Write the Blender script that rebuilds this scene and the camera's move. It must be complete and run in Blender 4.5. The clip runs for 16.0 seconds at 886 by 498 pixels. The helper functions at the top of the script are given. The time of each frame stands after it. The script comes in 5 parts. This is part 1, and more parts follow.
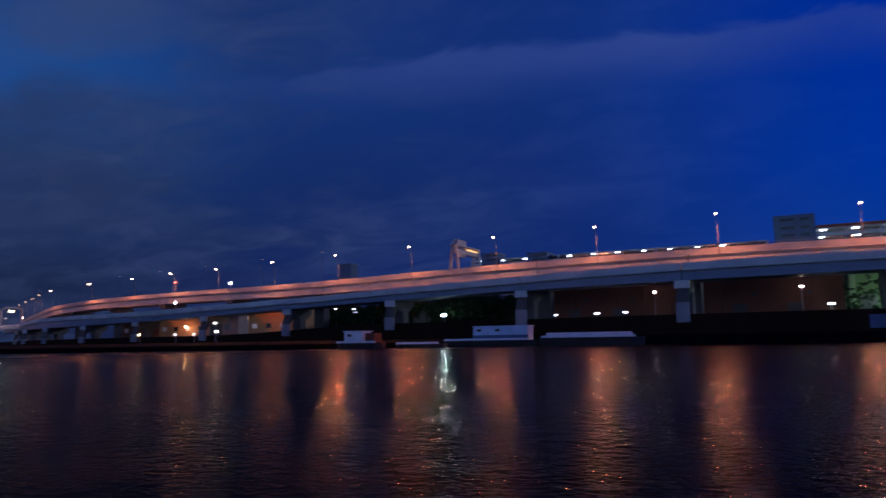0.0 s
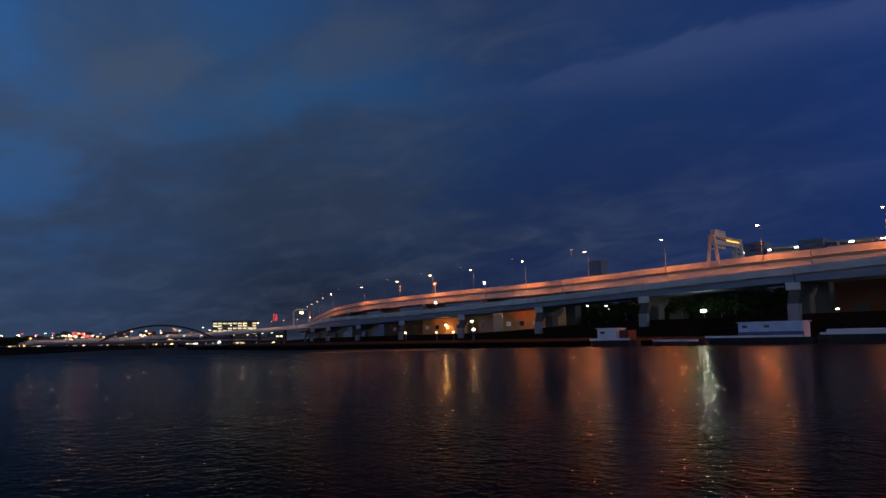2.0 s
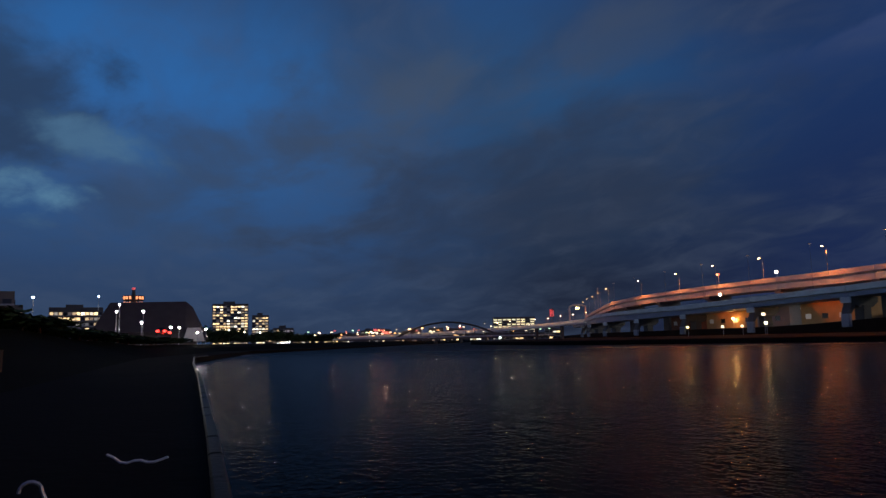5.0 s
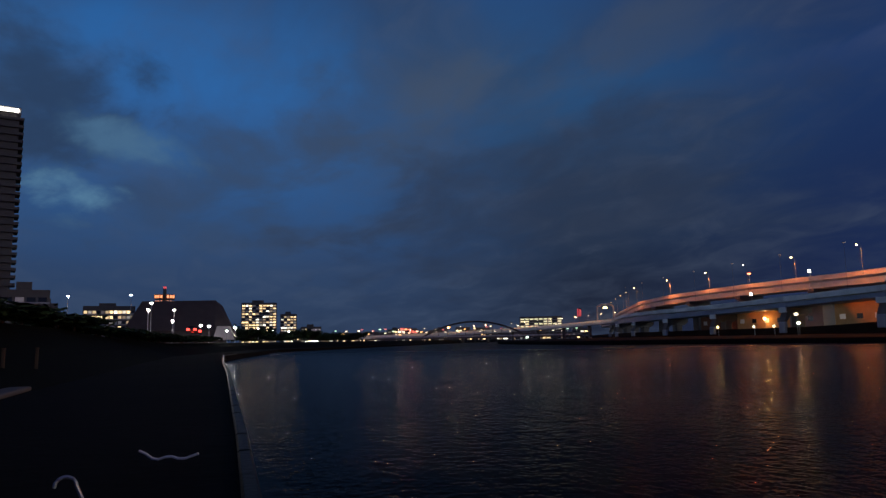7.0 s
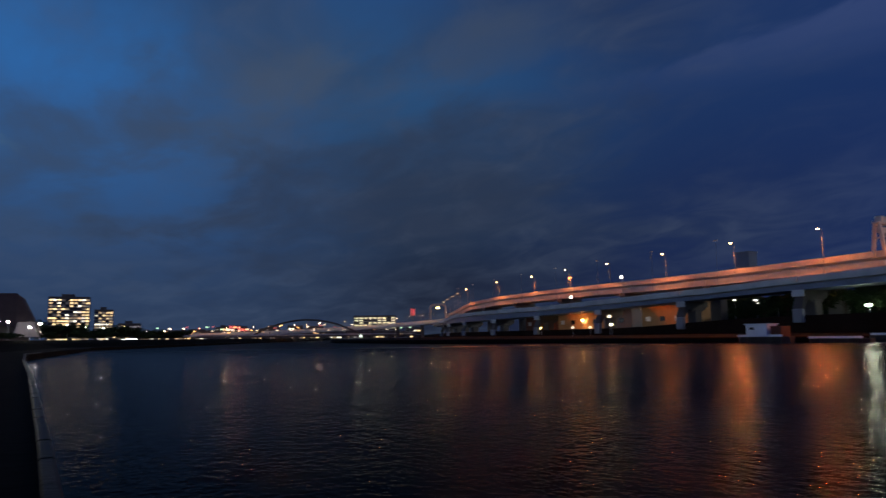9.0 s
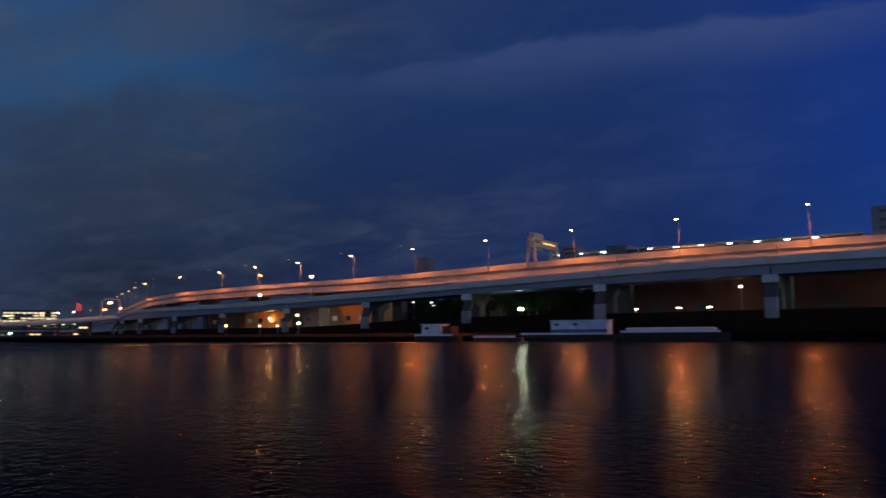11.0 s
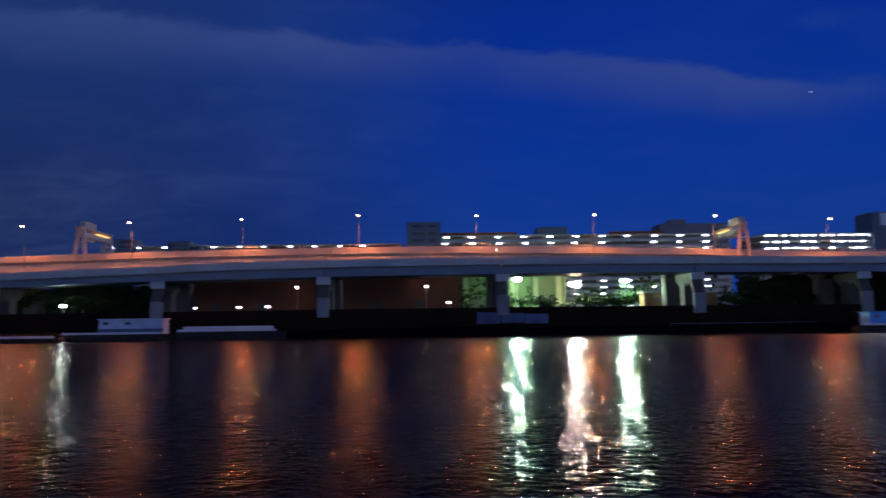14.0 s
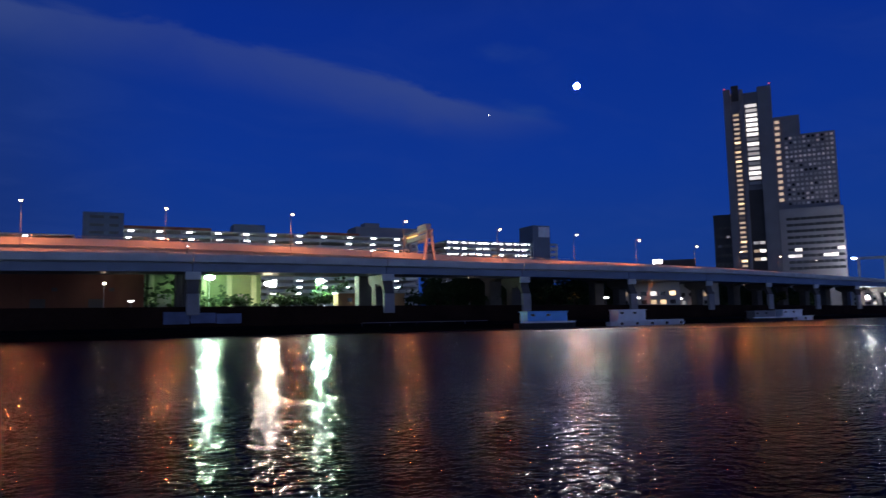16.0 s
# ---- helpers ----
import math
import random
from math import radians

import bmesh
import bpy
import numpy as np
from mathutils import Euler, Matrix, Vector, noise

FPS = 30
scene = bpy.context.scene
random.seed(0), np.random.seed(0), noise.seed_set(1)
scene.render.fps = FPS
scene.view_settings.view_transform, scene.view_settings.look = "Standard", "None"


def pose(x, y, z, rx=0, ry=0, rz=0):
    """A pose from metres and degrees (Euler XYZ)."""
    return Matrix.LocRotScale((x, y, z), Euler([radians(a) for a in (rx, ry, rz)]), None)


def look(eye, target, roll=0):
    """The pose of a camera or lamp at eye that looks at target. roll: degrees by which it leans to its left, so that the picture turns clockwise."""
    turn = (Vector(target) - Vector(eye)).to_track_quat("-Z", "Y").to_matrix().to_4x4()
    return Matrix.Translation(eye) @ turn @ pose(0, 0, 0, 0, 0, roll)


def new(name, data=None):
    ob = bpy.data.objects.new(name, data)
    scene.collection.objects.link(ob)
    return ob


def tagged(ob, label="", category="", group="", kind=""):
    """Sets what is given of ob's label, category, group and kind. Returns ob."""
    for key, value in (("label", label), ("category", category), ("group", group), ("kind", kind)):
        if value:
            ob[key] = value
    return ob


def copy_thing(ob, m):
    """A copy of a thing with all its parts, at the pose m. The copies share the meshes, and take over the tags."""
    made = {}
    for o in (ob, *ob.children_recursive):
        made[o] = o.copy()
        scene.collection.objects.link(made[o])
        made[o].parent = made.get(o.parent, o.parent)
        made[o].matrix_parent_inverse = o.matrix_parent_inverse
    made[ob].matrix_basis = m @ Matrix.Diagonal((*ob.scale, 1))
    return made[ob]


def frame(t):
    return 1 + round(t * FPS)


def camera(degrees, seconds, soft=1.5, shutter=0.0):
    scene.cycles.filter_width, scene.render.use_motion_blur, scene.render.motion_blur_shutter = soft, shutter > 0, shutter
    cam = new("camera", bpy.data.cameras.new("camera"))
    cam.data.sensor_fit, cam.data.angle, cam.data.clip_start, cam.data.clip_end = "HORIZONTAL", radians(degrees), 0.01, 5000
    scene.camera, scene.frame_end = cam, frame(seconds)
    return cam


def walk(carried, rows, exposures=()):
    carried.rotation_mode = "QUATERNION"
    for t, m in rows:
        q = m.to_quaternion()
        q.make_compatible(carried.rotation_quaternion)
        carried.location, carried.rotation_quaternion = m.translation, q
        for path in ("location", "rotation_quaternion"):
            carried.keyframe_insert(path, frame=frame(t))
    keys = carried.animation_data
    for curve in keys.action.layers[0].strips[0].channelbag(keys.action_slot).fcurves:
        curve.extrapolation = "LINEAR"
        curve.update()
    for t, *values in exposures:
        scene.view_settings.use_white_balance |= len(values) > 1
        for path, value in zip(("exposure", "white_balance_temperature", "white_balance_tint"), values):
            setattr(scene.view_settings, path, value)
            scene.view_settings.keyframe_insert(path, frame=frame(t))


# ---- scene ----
cam = camera(63.4, 16.0, soft=1.4, shutter=0.45)
EYE = (0.0, 0.0, 2.4)


def aim(yaw, pitch, roll):
    """The pose of the panning camera: degrees to the left of +y, up, and of lean."""
    a, b = radians(yaw), radians(pitch)
    way = Vector((-math.sin(a) * math.cos(b), math.cos(a) * math.cos(b), math.sin(b)))
    return look(EYE, Vector(EYE) + 100 * way, roll)


# seconds, yaw, pitch, roll
PAN = [
    (0.0, 26.56, 7.07, -0.99),
    (0.5, 32.36, 7.12, -1.12),
    (1.0, 38.35, 7.17, -1.13),
    (1.5, 44.14, 7.19, -1.11),
    (1.8, 45.95, 7.21, -1.09),
    (2.0, 46.39, 7.22, -1.08),
    (2.5, 50.04, 7.22, -1.16),
    (3.0, 55.54, 7.27, -1.20),
    (3.5, 60.05, 7.30, -1.18),
    (4.0, 63.41, 7.29, -1.25),
    (4.5, 66.34, 7.31, -1.25),
    (5.0, 68.08, 7.29, -1.25),
    (5.2, 68.67, 7.28, -1.22),
    (7.5, 70.24, 7.27, -1.04),
    (8.0, 67.87, 7.22, -0.94),
    (8.2, 65.62, 7.13, -0.90),
    (10.3, 42.69, 6.82, -0.56),
    (10.5, 39.87, 6.72, -0.54),
    (11.0, 32.72, 6.63, -0.43),
    (11.5, 27.12, 6.57, -0.45),
    (12.0, 20.00, 6.60, -0.46),
    (12.5, 13.28, 6.49, -0.67),
    (13.0, 8.67, 6.47, -0.68),
    (13.5, 4.63, 6.40, -0.64),
    (14.0, -1.33, 6.20, -0.73),
    (14.5, -9.00, 6.04, -1.11),
    (15.0, -16.14, 5.95, -1.00),
    (15.5, -21.28, 5.89, -0.92),
    (16.0, -25.30, 5.79, -1.13),
]
EXPOSURES = [(0.0, -0.1, 4950, 30), (0.4, -0.05, 5700, 18), (1.0, 0.0, 6500, 10), (10.6, 0.0, 6500, 10), (11.5, 0.0, 6450, 10), (12.2, 0.0, 5900, 17), (13.0, 0.0, 5500, 24), (16.0, 0.0, 5700, 23)]
walk(cam, [(t, aim(*r)) for t, *r in PAN], EXPOSURES)

# ---- sky, moon ----
world = bpy.data.worlds.new("world")
scene.world = world
world.use_nodes = True
wt = world.node_tree
wt.nodes.clear()


def wn(kind, **sets):
    n = wt.nodes.new(kind)
    for k, v in sets.items():
        n.inputs[k].default_value = v
    return n


def wmath(op, a, b=None, clamp=False):
    n = wt.nodes.new("ShaderNodeMath")
    n.operation, n.use_clamp = op, clamp
    for i, v in enumerate((a, b)):
        if v is None:
            continue
        if isinstance(v, (int, float)):
            n.inputs[i].default_value = v
        else:
            wt.links.new(v, n.inputs[i])
    return n.outputs[0]


def wmix(fac, a, b):
    n = wt.nodes.new("ShaderNodeMix")
    n.data_type = "RGBA"
    for i, v in ((0, fac), (6, a), (7, b)):
        if isinstance(v, (int, float, tuple)):
            n.inputs[i].default_value = v
        else:
            wt.links.new(v, n.inputs[i])
    return n.outputs[2]


def wramp(fac, stops):
    n = wt.nodes.new("ShaderNodeValToRGB")
    el = n.color_ramp.elements
    while len(el) < len(stops):
        el.new(0.5)
    for e, (p, c) in zip(el, stops):
        e.position, e.color = p, (*c, 1)
    wt.links.new(fac, n.inputs[0])
    return n.outputs[0]


tc = wn("ShaderNodeTexCoord")
sep = wn("ShaderNodeSeparateXYZ")
wt.links.new(tc.outputs["Generated"], sep.inputs[0])
dx, dy, dz = sep.outputs
up = wmath("MAXIMUM", dz, 0.0)
# dusk: the west (to -x) keeps a grey-blue light, the east (+x) is a deep clear blue, overhead it is dark
far_west = wramp(up, [(0.0, (0.024, 0.040, 0.082)), (0.10, (0.026, 0.058, 0.140)), (0.24, (0.030, 0.110, 0.300)), (0.40, (0.026, 0.170, 0.520)), (0.55, (0.008, 0.035, 0.12)), (1.0, (0.003, 0.009, 0.030))])
west = wramp(up, [(0.0, (0.013, 0.017, 0.033)), (0.08, (0.013, 0.020, 0.042)), (0.20, (0.018, 0.042, 0.096)), (0.34, (0.023, 0.082, 0.205)), (0.45, (0.020, 0.076, 0.215)), (0.6, (0.005, 0.02, 0.07)), (1.0, (0.003, 0.009, 0.030))])
east = wramp(up, [(0.0, (0.012, 0.040, 0.150)), (0.10, (0.009, 0.042, 0.210)), (0.22, (0.006, 0.035, 0.230)), (0.40, (0.0045, 0.026, 0.210)), (0.58, (0.003, 0.012, 0.07)), (1.0, (0.003, 0.009, 0.030))])


def wstep(v, lo, hi):
    n = wt.nodes.new("ShaderNodeMapRange")
    n.interpolation_type = "SMOOTHSTEP"
    n.inputs["From Min"].default_value, n.inputs["From Max"].default_value = lo, hi
    wt.links.new(v, n.inputs["Value"])
    return n.outputs[0]


side = wstep(dx, -0.72, 0.12)
first_light = wstep(wmath("MULTIPLY", dx, -1.0), 0.84, 1.0)
clear = wmix(side, wmix(first_light, west, far_west), east)
# a thicker, darker stretch of haze where the two meet
haze = wmath("MULTIPLY", wstep(dx, -0.87, -0.58), wmath("SUBTRACT", 1.0, wstep(dx, -0.38, 0.16)))
clear = wmix(wmath("MULTIPLY", haze, 0.7), clear, (0.008, 0.019, 0.085, 1))
# an unseen fill low in the south-west, added as sunset glow to light the viaduct
fill_low = wmath("MULTIPLY", wstep(wmath("MULTIPLY", dy, -1.0), 0.34, 0.85), wmath("SUBTRACT", 1.0, wstep(up, 0.03, 0.20)))
clear = wmix(fill_low, clear, (1.18, 1.36, 1.66, 1))
# clouds on a flat layer far above, drawn out along one wind
flat = wn("ShaderNodeCombineXYZ")
rise = wmath("ADD", up, 0.04)
wt.links.new(wmath("DIVIDE", dx, rise), flat.inputs[0])
wt.links.new(wmath("DIVIDE", dy, rise), flat.inputs[1])
turn = wn("ShaderNodeMapping")
turn.inputs["Rotation"].default_value = (0, 0, radians(-13))
wt.links.new(flat.outputs[0], turn.inputs[0])
wind = wn("ShaderNodeMapping")
wind.inputs["Location"].default_value = (3.1, 0.7, 0)
wind.inputs["Scale"].default_value = (0.9, 1.25, 1.0)
soft_flat = wn("ShaderNodeCombineXYZ")
lift = wmath("ADD", up, 0.20)
wt.links.new(wmath("DIVIDE", dx, lift), soft_flat.inputs[0])
wt.links.new(wmath("DIVIDE", dy, lift), soft_flat.inputs[1])
wt.links.new(soft_flat.outputs[0], wind.inputs[0])
n1 = wn("ShaderNodeTexNoise", Scale=1.25, Detail=6.0, Roughness=0.52, Distortion=0.5)
n2 = wn("ShaderNodeTexNoise", Scale=3.6, Detail=5.0, Roughness=0.55, Distortion=0.8)
for n in (n1, n2):
    wt.links.new(wind.outputs[0], n.inputs["Vector"])
thick = wmath("MULTIPLY_ADD", n1.outputs[0], 0.75)
wt.links.new(wmath("MULTIPLY", n2.outputs[0], 0.25), thick.node.inputs[2])
dens = wstep(thick, 0.34, 0.66)
veil = wmath("MULTIPLY_ADD", side, -0.48)
veil.node.inputs[2].default_value = 0.66
amount = wmath("MULTIPLY", dens, veil)
shade = wstep(n2.outputs[0], 0.35, 0.70)
grey = wmix(shade, (0.026, 0.040, 0.076, 1), (0.044, 0.061, 0.104, 1))
grey = wmix(wmath("MULTIPLY", first_light, 0.5), grey, (0.045, 0.085, 0.175, 1))
blue = wmix(shade, (0.013, 0.040, 0.180, 1), (0.024, 0.058, 0.215, 1))
colour = wmix(amount, clear, wmix(side, grey, blue))
# one long streak with a crisp upper edge and a ragged lower one
streak = wn("ShaderNodeSeparateXYZ")
wt.links.new(turn.outputs[0], streak.inputs[0])
ragged = wmath("MULTIPLY_ADD", n2.outputs[0], 0.34)
wt.links.new(streak.outputs[1], ragged.node.inputs[2])
band = wmath("MULTIPLY", wstep(ragged, 2.27, 2.37), wmath("SUBTRACT", 1.0, wstep(ragged, 2.36, 2.85)))
along = wmath("MULTIPLY", wstep(streak.outputs[0], -1.7, -0.3), wmath("SUBTRACT", 1.0, wstep(streak.outputs[0], 1.7, 2.6)))
band = wmath("MULTIPLY", wmath("MULTIPLY", band, along), wmath("MULTIPLY", n1.outputs[0], 1.0))
colour = wmix(band, colour, (0.046, 0.074, 0.195, 1))
n3 = wn("ShaderNodeTexNoise", Scale=2.8, Detail=6.0, Roughness=0.55, Distortion=0.3)
wt.links.new(wind.outputs[0], n3.inputs["Vector"])


def cloud(az, el, long, tall, tilt, lo, hi):
    """A soft-edged patch of the sky round a bearing and height (degrees), torn by the cloud noise; tilt lifts its right end."""
    a, e, k = radians(az), radians(el), radians(tilt)
    mid = Vector((-math.sin(a) * math.cos(e), math.cos(a) * math.cos(e), math.sin(e)))
    right = Vector((math.cos(a), math.sin(a), 0.0))
    above = right.cross(mid)
    axes = (math.cos(k) * right + math.sin(k) * above, math.cos(k) * above - math.sin(k) * right)
    total = None
    for way, size in zip(axes, (long, tall)):
        d = wt.nodes.new("ShaderNodeVectorMath")
        d.operation = "DOT_PRODUCT"
        wt.links.new(tc.outputs["Generated"], d.inputs[0])
        d.inputs[1].default_value = way / radians(size)
        off = wmath("SUBTRACT", d.outputs["Value"], way.dot(mid) / radians(size))
        sq = wmath("MULTIPLY", off, off)
        total = sq if total is None else wmath("ADD", total, sq)
    ahead = wmath("MULTIPLY_ADD", n3.outputs[0], -7.0)
    wt.links.new(wmath("ADD", total, 3.4), ahead.node.inputs[2])
    return wmath("SUBTRACT", 1.0, wstep(ahead, lo, hi))


# gaps with the last blue light, the dark bank beside them, and pale veils drawn out to the east
for az, el, long, tall, tilt, lo, hi, shade_of, most in (
        (99.5, 17.5, 6.5, 5.5, 35, -0.4, 1.5, (0.022, 0.045, 0.098, 1), 0.85),
        (87.0, 13.0, 10.0, 5.0, 18, -0.8, 1.8, (0.032, 0.060, 0.122, 1), 0.55),
        (98.4, 11.0, 3.2, 1.6, -12, -0.6, 1.4, (0.085, 0.195, 0.32, 1), 1.0),
        (94.0, 14.5, 4.6, 1.7, -20, -0.6, 1.4, (0.065, 0.150, 0.265, 1), 0.85),
        (97.6, 9.0, 2.0, 0.8, -10, -0.9, 1.0, (0.055, 0.12, 0.21, 1), 0.6),
        (69.5, 19.6, 7.0, 1.9, 22, -0.8, 1.6, (0.064, 0.093, 0.150, 1), 0.65),
        (74.0, 17.5, 13.0, 4.0, 18, -1.0, 1.8, (0.042, 0.066, 0.118, 1), 0.6),
        (54.0, 22.5, 10.0, 1.8, 12, -0.8, 1.6, (0.040, 0.064, 0.120, 1), 0.5),
        (79.0, 8.5, 8.0, 1.2, 10, -0.8, 1.6, (0.034, 0.052, 0.092, 1), 0.4),
        (-30.7, 21.0, 3.0, 0.9, -6, -0.8, 1.5, (0.020, 0.055, 0.21, 1), 0.6),
        (-32.2, 16.4, 3.0, 1.0, -8, -0.8, 1.5, (0.022, 0.058, 0.21, 1), 0.6),
        (62.0, 11.0, 15.0, 5.0, 14, -0.8, 1.8, (0.024, 0.037, 0.072, 1), 0.6)):
    colour = wmix(wmath("MULTIPLY", cloud(az, el, long, tall, tilt, lo, hi), most), colour, shade_of)
bg = wn("ShaderNodeBackground", Strength=1.0)
wt.links.new(colour, bg.inputs[0])
out = wn("ShaderNodeOutputWorld")
wt.links.new(bg.outputs[0], out.inputs[0])

# ---- materials ----


def material(name, colour, rough=0.7, metal=0.0, grain=0.0, scale=1.0, bump=0.0, stain=0.0, emit=None, strength=0.0, vary=0.0, spec=0.35):
    """A surface with variation at two scales, fine relief and, for pieces, a shade of their own."""
    m = bpy.data.materials.new(name)
    m.use_nodes = True
    nt = m.node_tree
    b = nt.nodes["Principled BSDF"]
    b.inputs["Base Color"].default_value = (*colour, 1)
    b.inputs["Roughness"].default_value, b.inputs["Metallic"].default_value = rough, metal
    b.inputs["Specular IOR Level"].default_value = spec
    if emit:
        b.inputs["Emission Color"].default_value = (*emit, 1)
        b.inputs["Emission Strength"].default_value = strength
    if grain or stain or vary or bump:
        co = nt.nodes.new("ShaderNodeTexCoord")
        fine, coarse = nt.nodes.new("ShaderNodeTexNoise"), nt.nodes.new("ShaderNodeTexNoise")
        fine.inputs["Scale"].default_value, fine.inputs["Detail"].default_value = 6.0 * scale, 6
        coarse.inputs["Scale"].default_value, coarse.inputs["Detail"].default_value = 0.35 * scale, 4
        info = nt.nodes.new("ShaderNodeObjectInfo")
        for n in (fine, coarse):
            nt.links.new(co.outputs["Object"], n.inputs["Vector"])

        def calc(op, a, b_, c=None):
            n = nt.nodes.new("ShaderNodeMath")
            n.operation = op
            for i, v in enumerate((a, b_, c)):
                if v is None:
                    continue
                if isinstance(v, (int, float)):
                    n.inputs[i].default_value = v
                else:
                    nt.links.new(v, n.inputs[i])
            return n.outputs[0]

        v = calc("MULTIPLY_ADD", fine.outputs[0], 2 * grain, 1 - grain)
        v = calc("MULTIPLY", v, calc("MULTIPLY_ADD", coarse.outputs[0], 2 * stain, 1 - stain))
        v = calc("MULTIPLY", v, calc("MULTIPLY_ADD", info.outputs["Random"], vary, 1 - vary / 2))
        hsv = nt.nodes.new("ShaderNodeHueSaturation")
        hsv.inputs["Color"].default_value = (*colour, 1)
        nt.links.new(v, hsv.inputs["Value"])
        nt.links.new(hsv.outputs[0], b.inputs["Base Color"])
        if emit and vary:
            nt.links.new(calc("MULTIPLY", calc("POWER", info.outputs["Random"], 1.6), strength * 2.2), b.inputs["Emission Strength"])
        if bump:
            bp = nt.nodes.new("ShaderNodeBump")
            bp.inputs["Strength"].default_value, bp.inputs["Distance"].default_value = bump, 0.02 / scale
            nt.links.new(fine.outputs[0], bp.inputs["Height"])
            nt.links.new(bp.outputs[0], b.inputs["Normal"])
    return m


def glow(name, colour, strength, vary=0.0):
    m = material(name, (0.6, 0.6, 0.6), 0.4, emit=colour, strength=strength, vary=vary)
    if strength < 3:
        m.cycles.emission_sampling = "NONE"
    return m


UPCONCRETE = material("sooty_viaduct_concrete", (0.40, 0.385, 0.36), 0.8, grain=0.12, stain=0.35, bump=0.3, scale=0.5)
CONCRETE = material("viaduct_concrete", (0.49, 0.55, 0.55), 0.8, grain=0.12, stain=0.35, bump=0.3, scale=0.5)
STEEL = material("painted_girder_steel", (0.15, 0.21, 0.31), 0.45, grain=0.06, stain=0.25, bump=0.1, scale=0.4)
# pier concrete with the shade below the decks put into its colour
PIER = material("shaded_pier_concrete", (0.10, 0.095, 0.09), 0.85, grain=0.15, stain=0.4, bump=0.4, scale=0.6)
FOOT = material("pale_pier_foot_concrete", (0.26, 0.27, 0.29), 0.85, grain=0.15, stain=0.45, bump=0.4, scale=0.5)
ASPHALT = material("asphalt", (0.05, 0.05, 0.052), 0.9, grain=0.3, stain=0.2, bump=0.4)
# weathered quay; the black of the unlit night bank is put into its colour
QUAY = material("weathered_quay_night_dark", (0.008, 0.0075, 0.007), 0.9, grain=0.3, stain=0.5, bump=0.5, scale=0.5, spec=0.03)
# grass and soil, coloured nearly black to carry the darkness of the night
SOIL = material("grass_and_soil_night_dark", (0.0045, 0.0055, 0.004), 0.95, grain=0.4, stain=0.5, bump=0.6, scale=0.5, spec=0.03)
DARKPOLE = material("dull_grey_pole_paint", (0.16, 0.165, 0.17), 0.7, grain=0.1, stain=0.2, spec=0.05)
GALV = material("galvanised_steel", (0.35, 0.36, 0.38), 0.45, 0.7, grain=0.1, stain=0.2)
BRICK = material("brown_red_cladding", (0.13, 0.052, 0.030), 0.8, grain=0.1, stain=0.35, bump=0.2, scale=0.4)
PALE = material("pale_facade_paint", (0.52, 0.52, 0.50), 0.8, grain=0.08, stain=0.3, bump=0.1, scale=0.4)
GREYFACE = material("grey_tile_facade", (0.20, 0.205, 0.23), 0.6, grain=0.1, stain=0.25, bump=0.1, scale=0.4)
DARKFACE = material("dark_facade", (0.07, 0.065, 0.065), 0.7, grain=0.15, stain=0.3, scale=0.4)
ROOFRED = material("red_brown_roof_edge", (0.30, 0.09, 0.05), 0.7, grain=0.1, stain=0.3)
GLASS = material("dark_window_glass", (0.02, 0.024, 0.03), 0.08)
BLUEGREY = material("blue_grey_facade", (0.14, 0.175, 0.24), 0.7, grain=0.1, stain=0.25, scale=0.4)
DIMBLUE = material("faded_blue_board", (0.10, 0.14, 0.25), 0.7, grain=0.15, stain=0.5, vary=0.5)
# stained brown wall, its base colour lowered to hold the gloom under the viaduct
WALLBROWN = material("stained_wall_night_dark", (0.024, 0.014, 0.010), 0.9, grain=0.3, stain=0.6, bump=0.5, scale=0.3, spec=0.03)
BARK = material("bark", (0.06, 0.045, 0.035), 0.9, grain=0.3, bump=0.5, scale=3, spec=0.03)
LEAF = material("dark_foliage", (0.03, 0.05, 0.022), 0.7, grain=0.3, stain=0.4, vary=0.4, spec=0.03)
BLUEPAINT = material("blue_painted_hull", (0.12, 0.42, 0.92), 0.4, grain=0.08, stain=0.3, bump=0.1)
WHITEPAINT = material("white_boat_paint", (0.70, 0.74, 0.80), 0.4, grain=0.06, stain=0.25, bump=0.1)
HULL = material("black_boat_hull", (0.03, 0.03, 0.033), 0.6, grain=0.2, stain=0.4)
RUST = material("rusty_fender", (0.12, 0.05, 0.032), 0.8, grain=0.3, stain=0.4)
ORANGEPAINT = material("peach_gantry_paint", (0.50, 0.43, 0.37), 0.5, grain=0.06, stain=0.25)
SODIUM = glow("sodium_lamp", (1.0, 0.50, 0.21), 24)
DIMSODIUM = glow("sodium_lamp_seen_from_behind", (1.0, 0.62, 0.50), 0.22)
MERCURY = glow("green_white_floodlight", (0.64, 1.0, 0.56), 2300)
WARMFLOOD = glow("warm_white_floodlight", (1.0, 0.86, 0.55), 1000)
WHITELAMP = glow("white_lamp", (1.0, 0.92, 0.78), 7)
STRIP = glow("fluorescent_strip", (0.95, 1.0, 0.92), 10)
YELLOWLAMP = glow("yellow_lamp", (1.0, 0.80, 0.30), 7)
REDLAMP = glow("red_lamp", (1.0, 0.06, 0.04), 0.7)
WARMWIN = glow("lit_window", (1.0, 0.66, 0.28), 1.1, vary=1.0)
WHITEWIN = glow("lit_office_window", (1.0, 0.90, 0.70), 1.1, vary=0.5)
DIMWIN = glow("dim_window", (1.0, 0.70, 0.48), 0.075, vary=1.0)
OFFICEWIN = glow("office_windows_far", (0.98, 0.92, 0.55), 0.8)
CITYLAMP = glow("far_city_lamp", (1.0, 0.84, 0.58), 2.2)
AMBERLAMP = glow("far_amber_lamp", (1.0, 0.50, 0.14), 3.0)
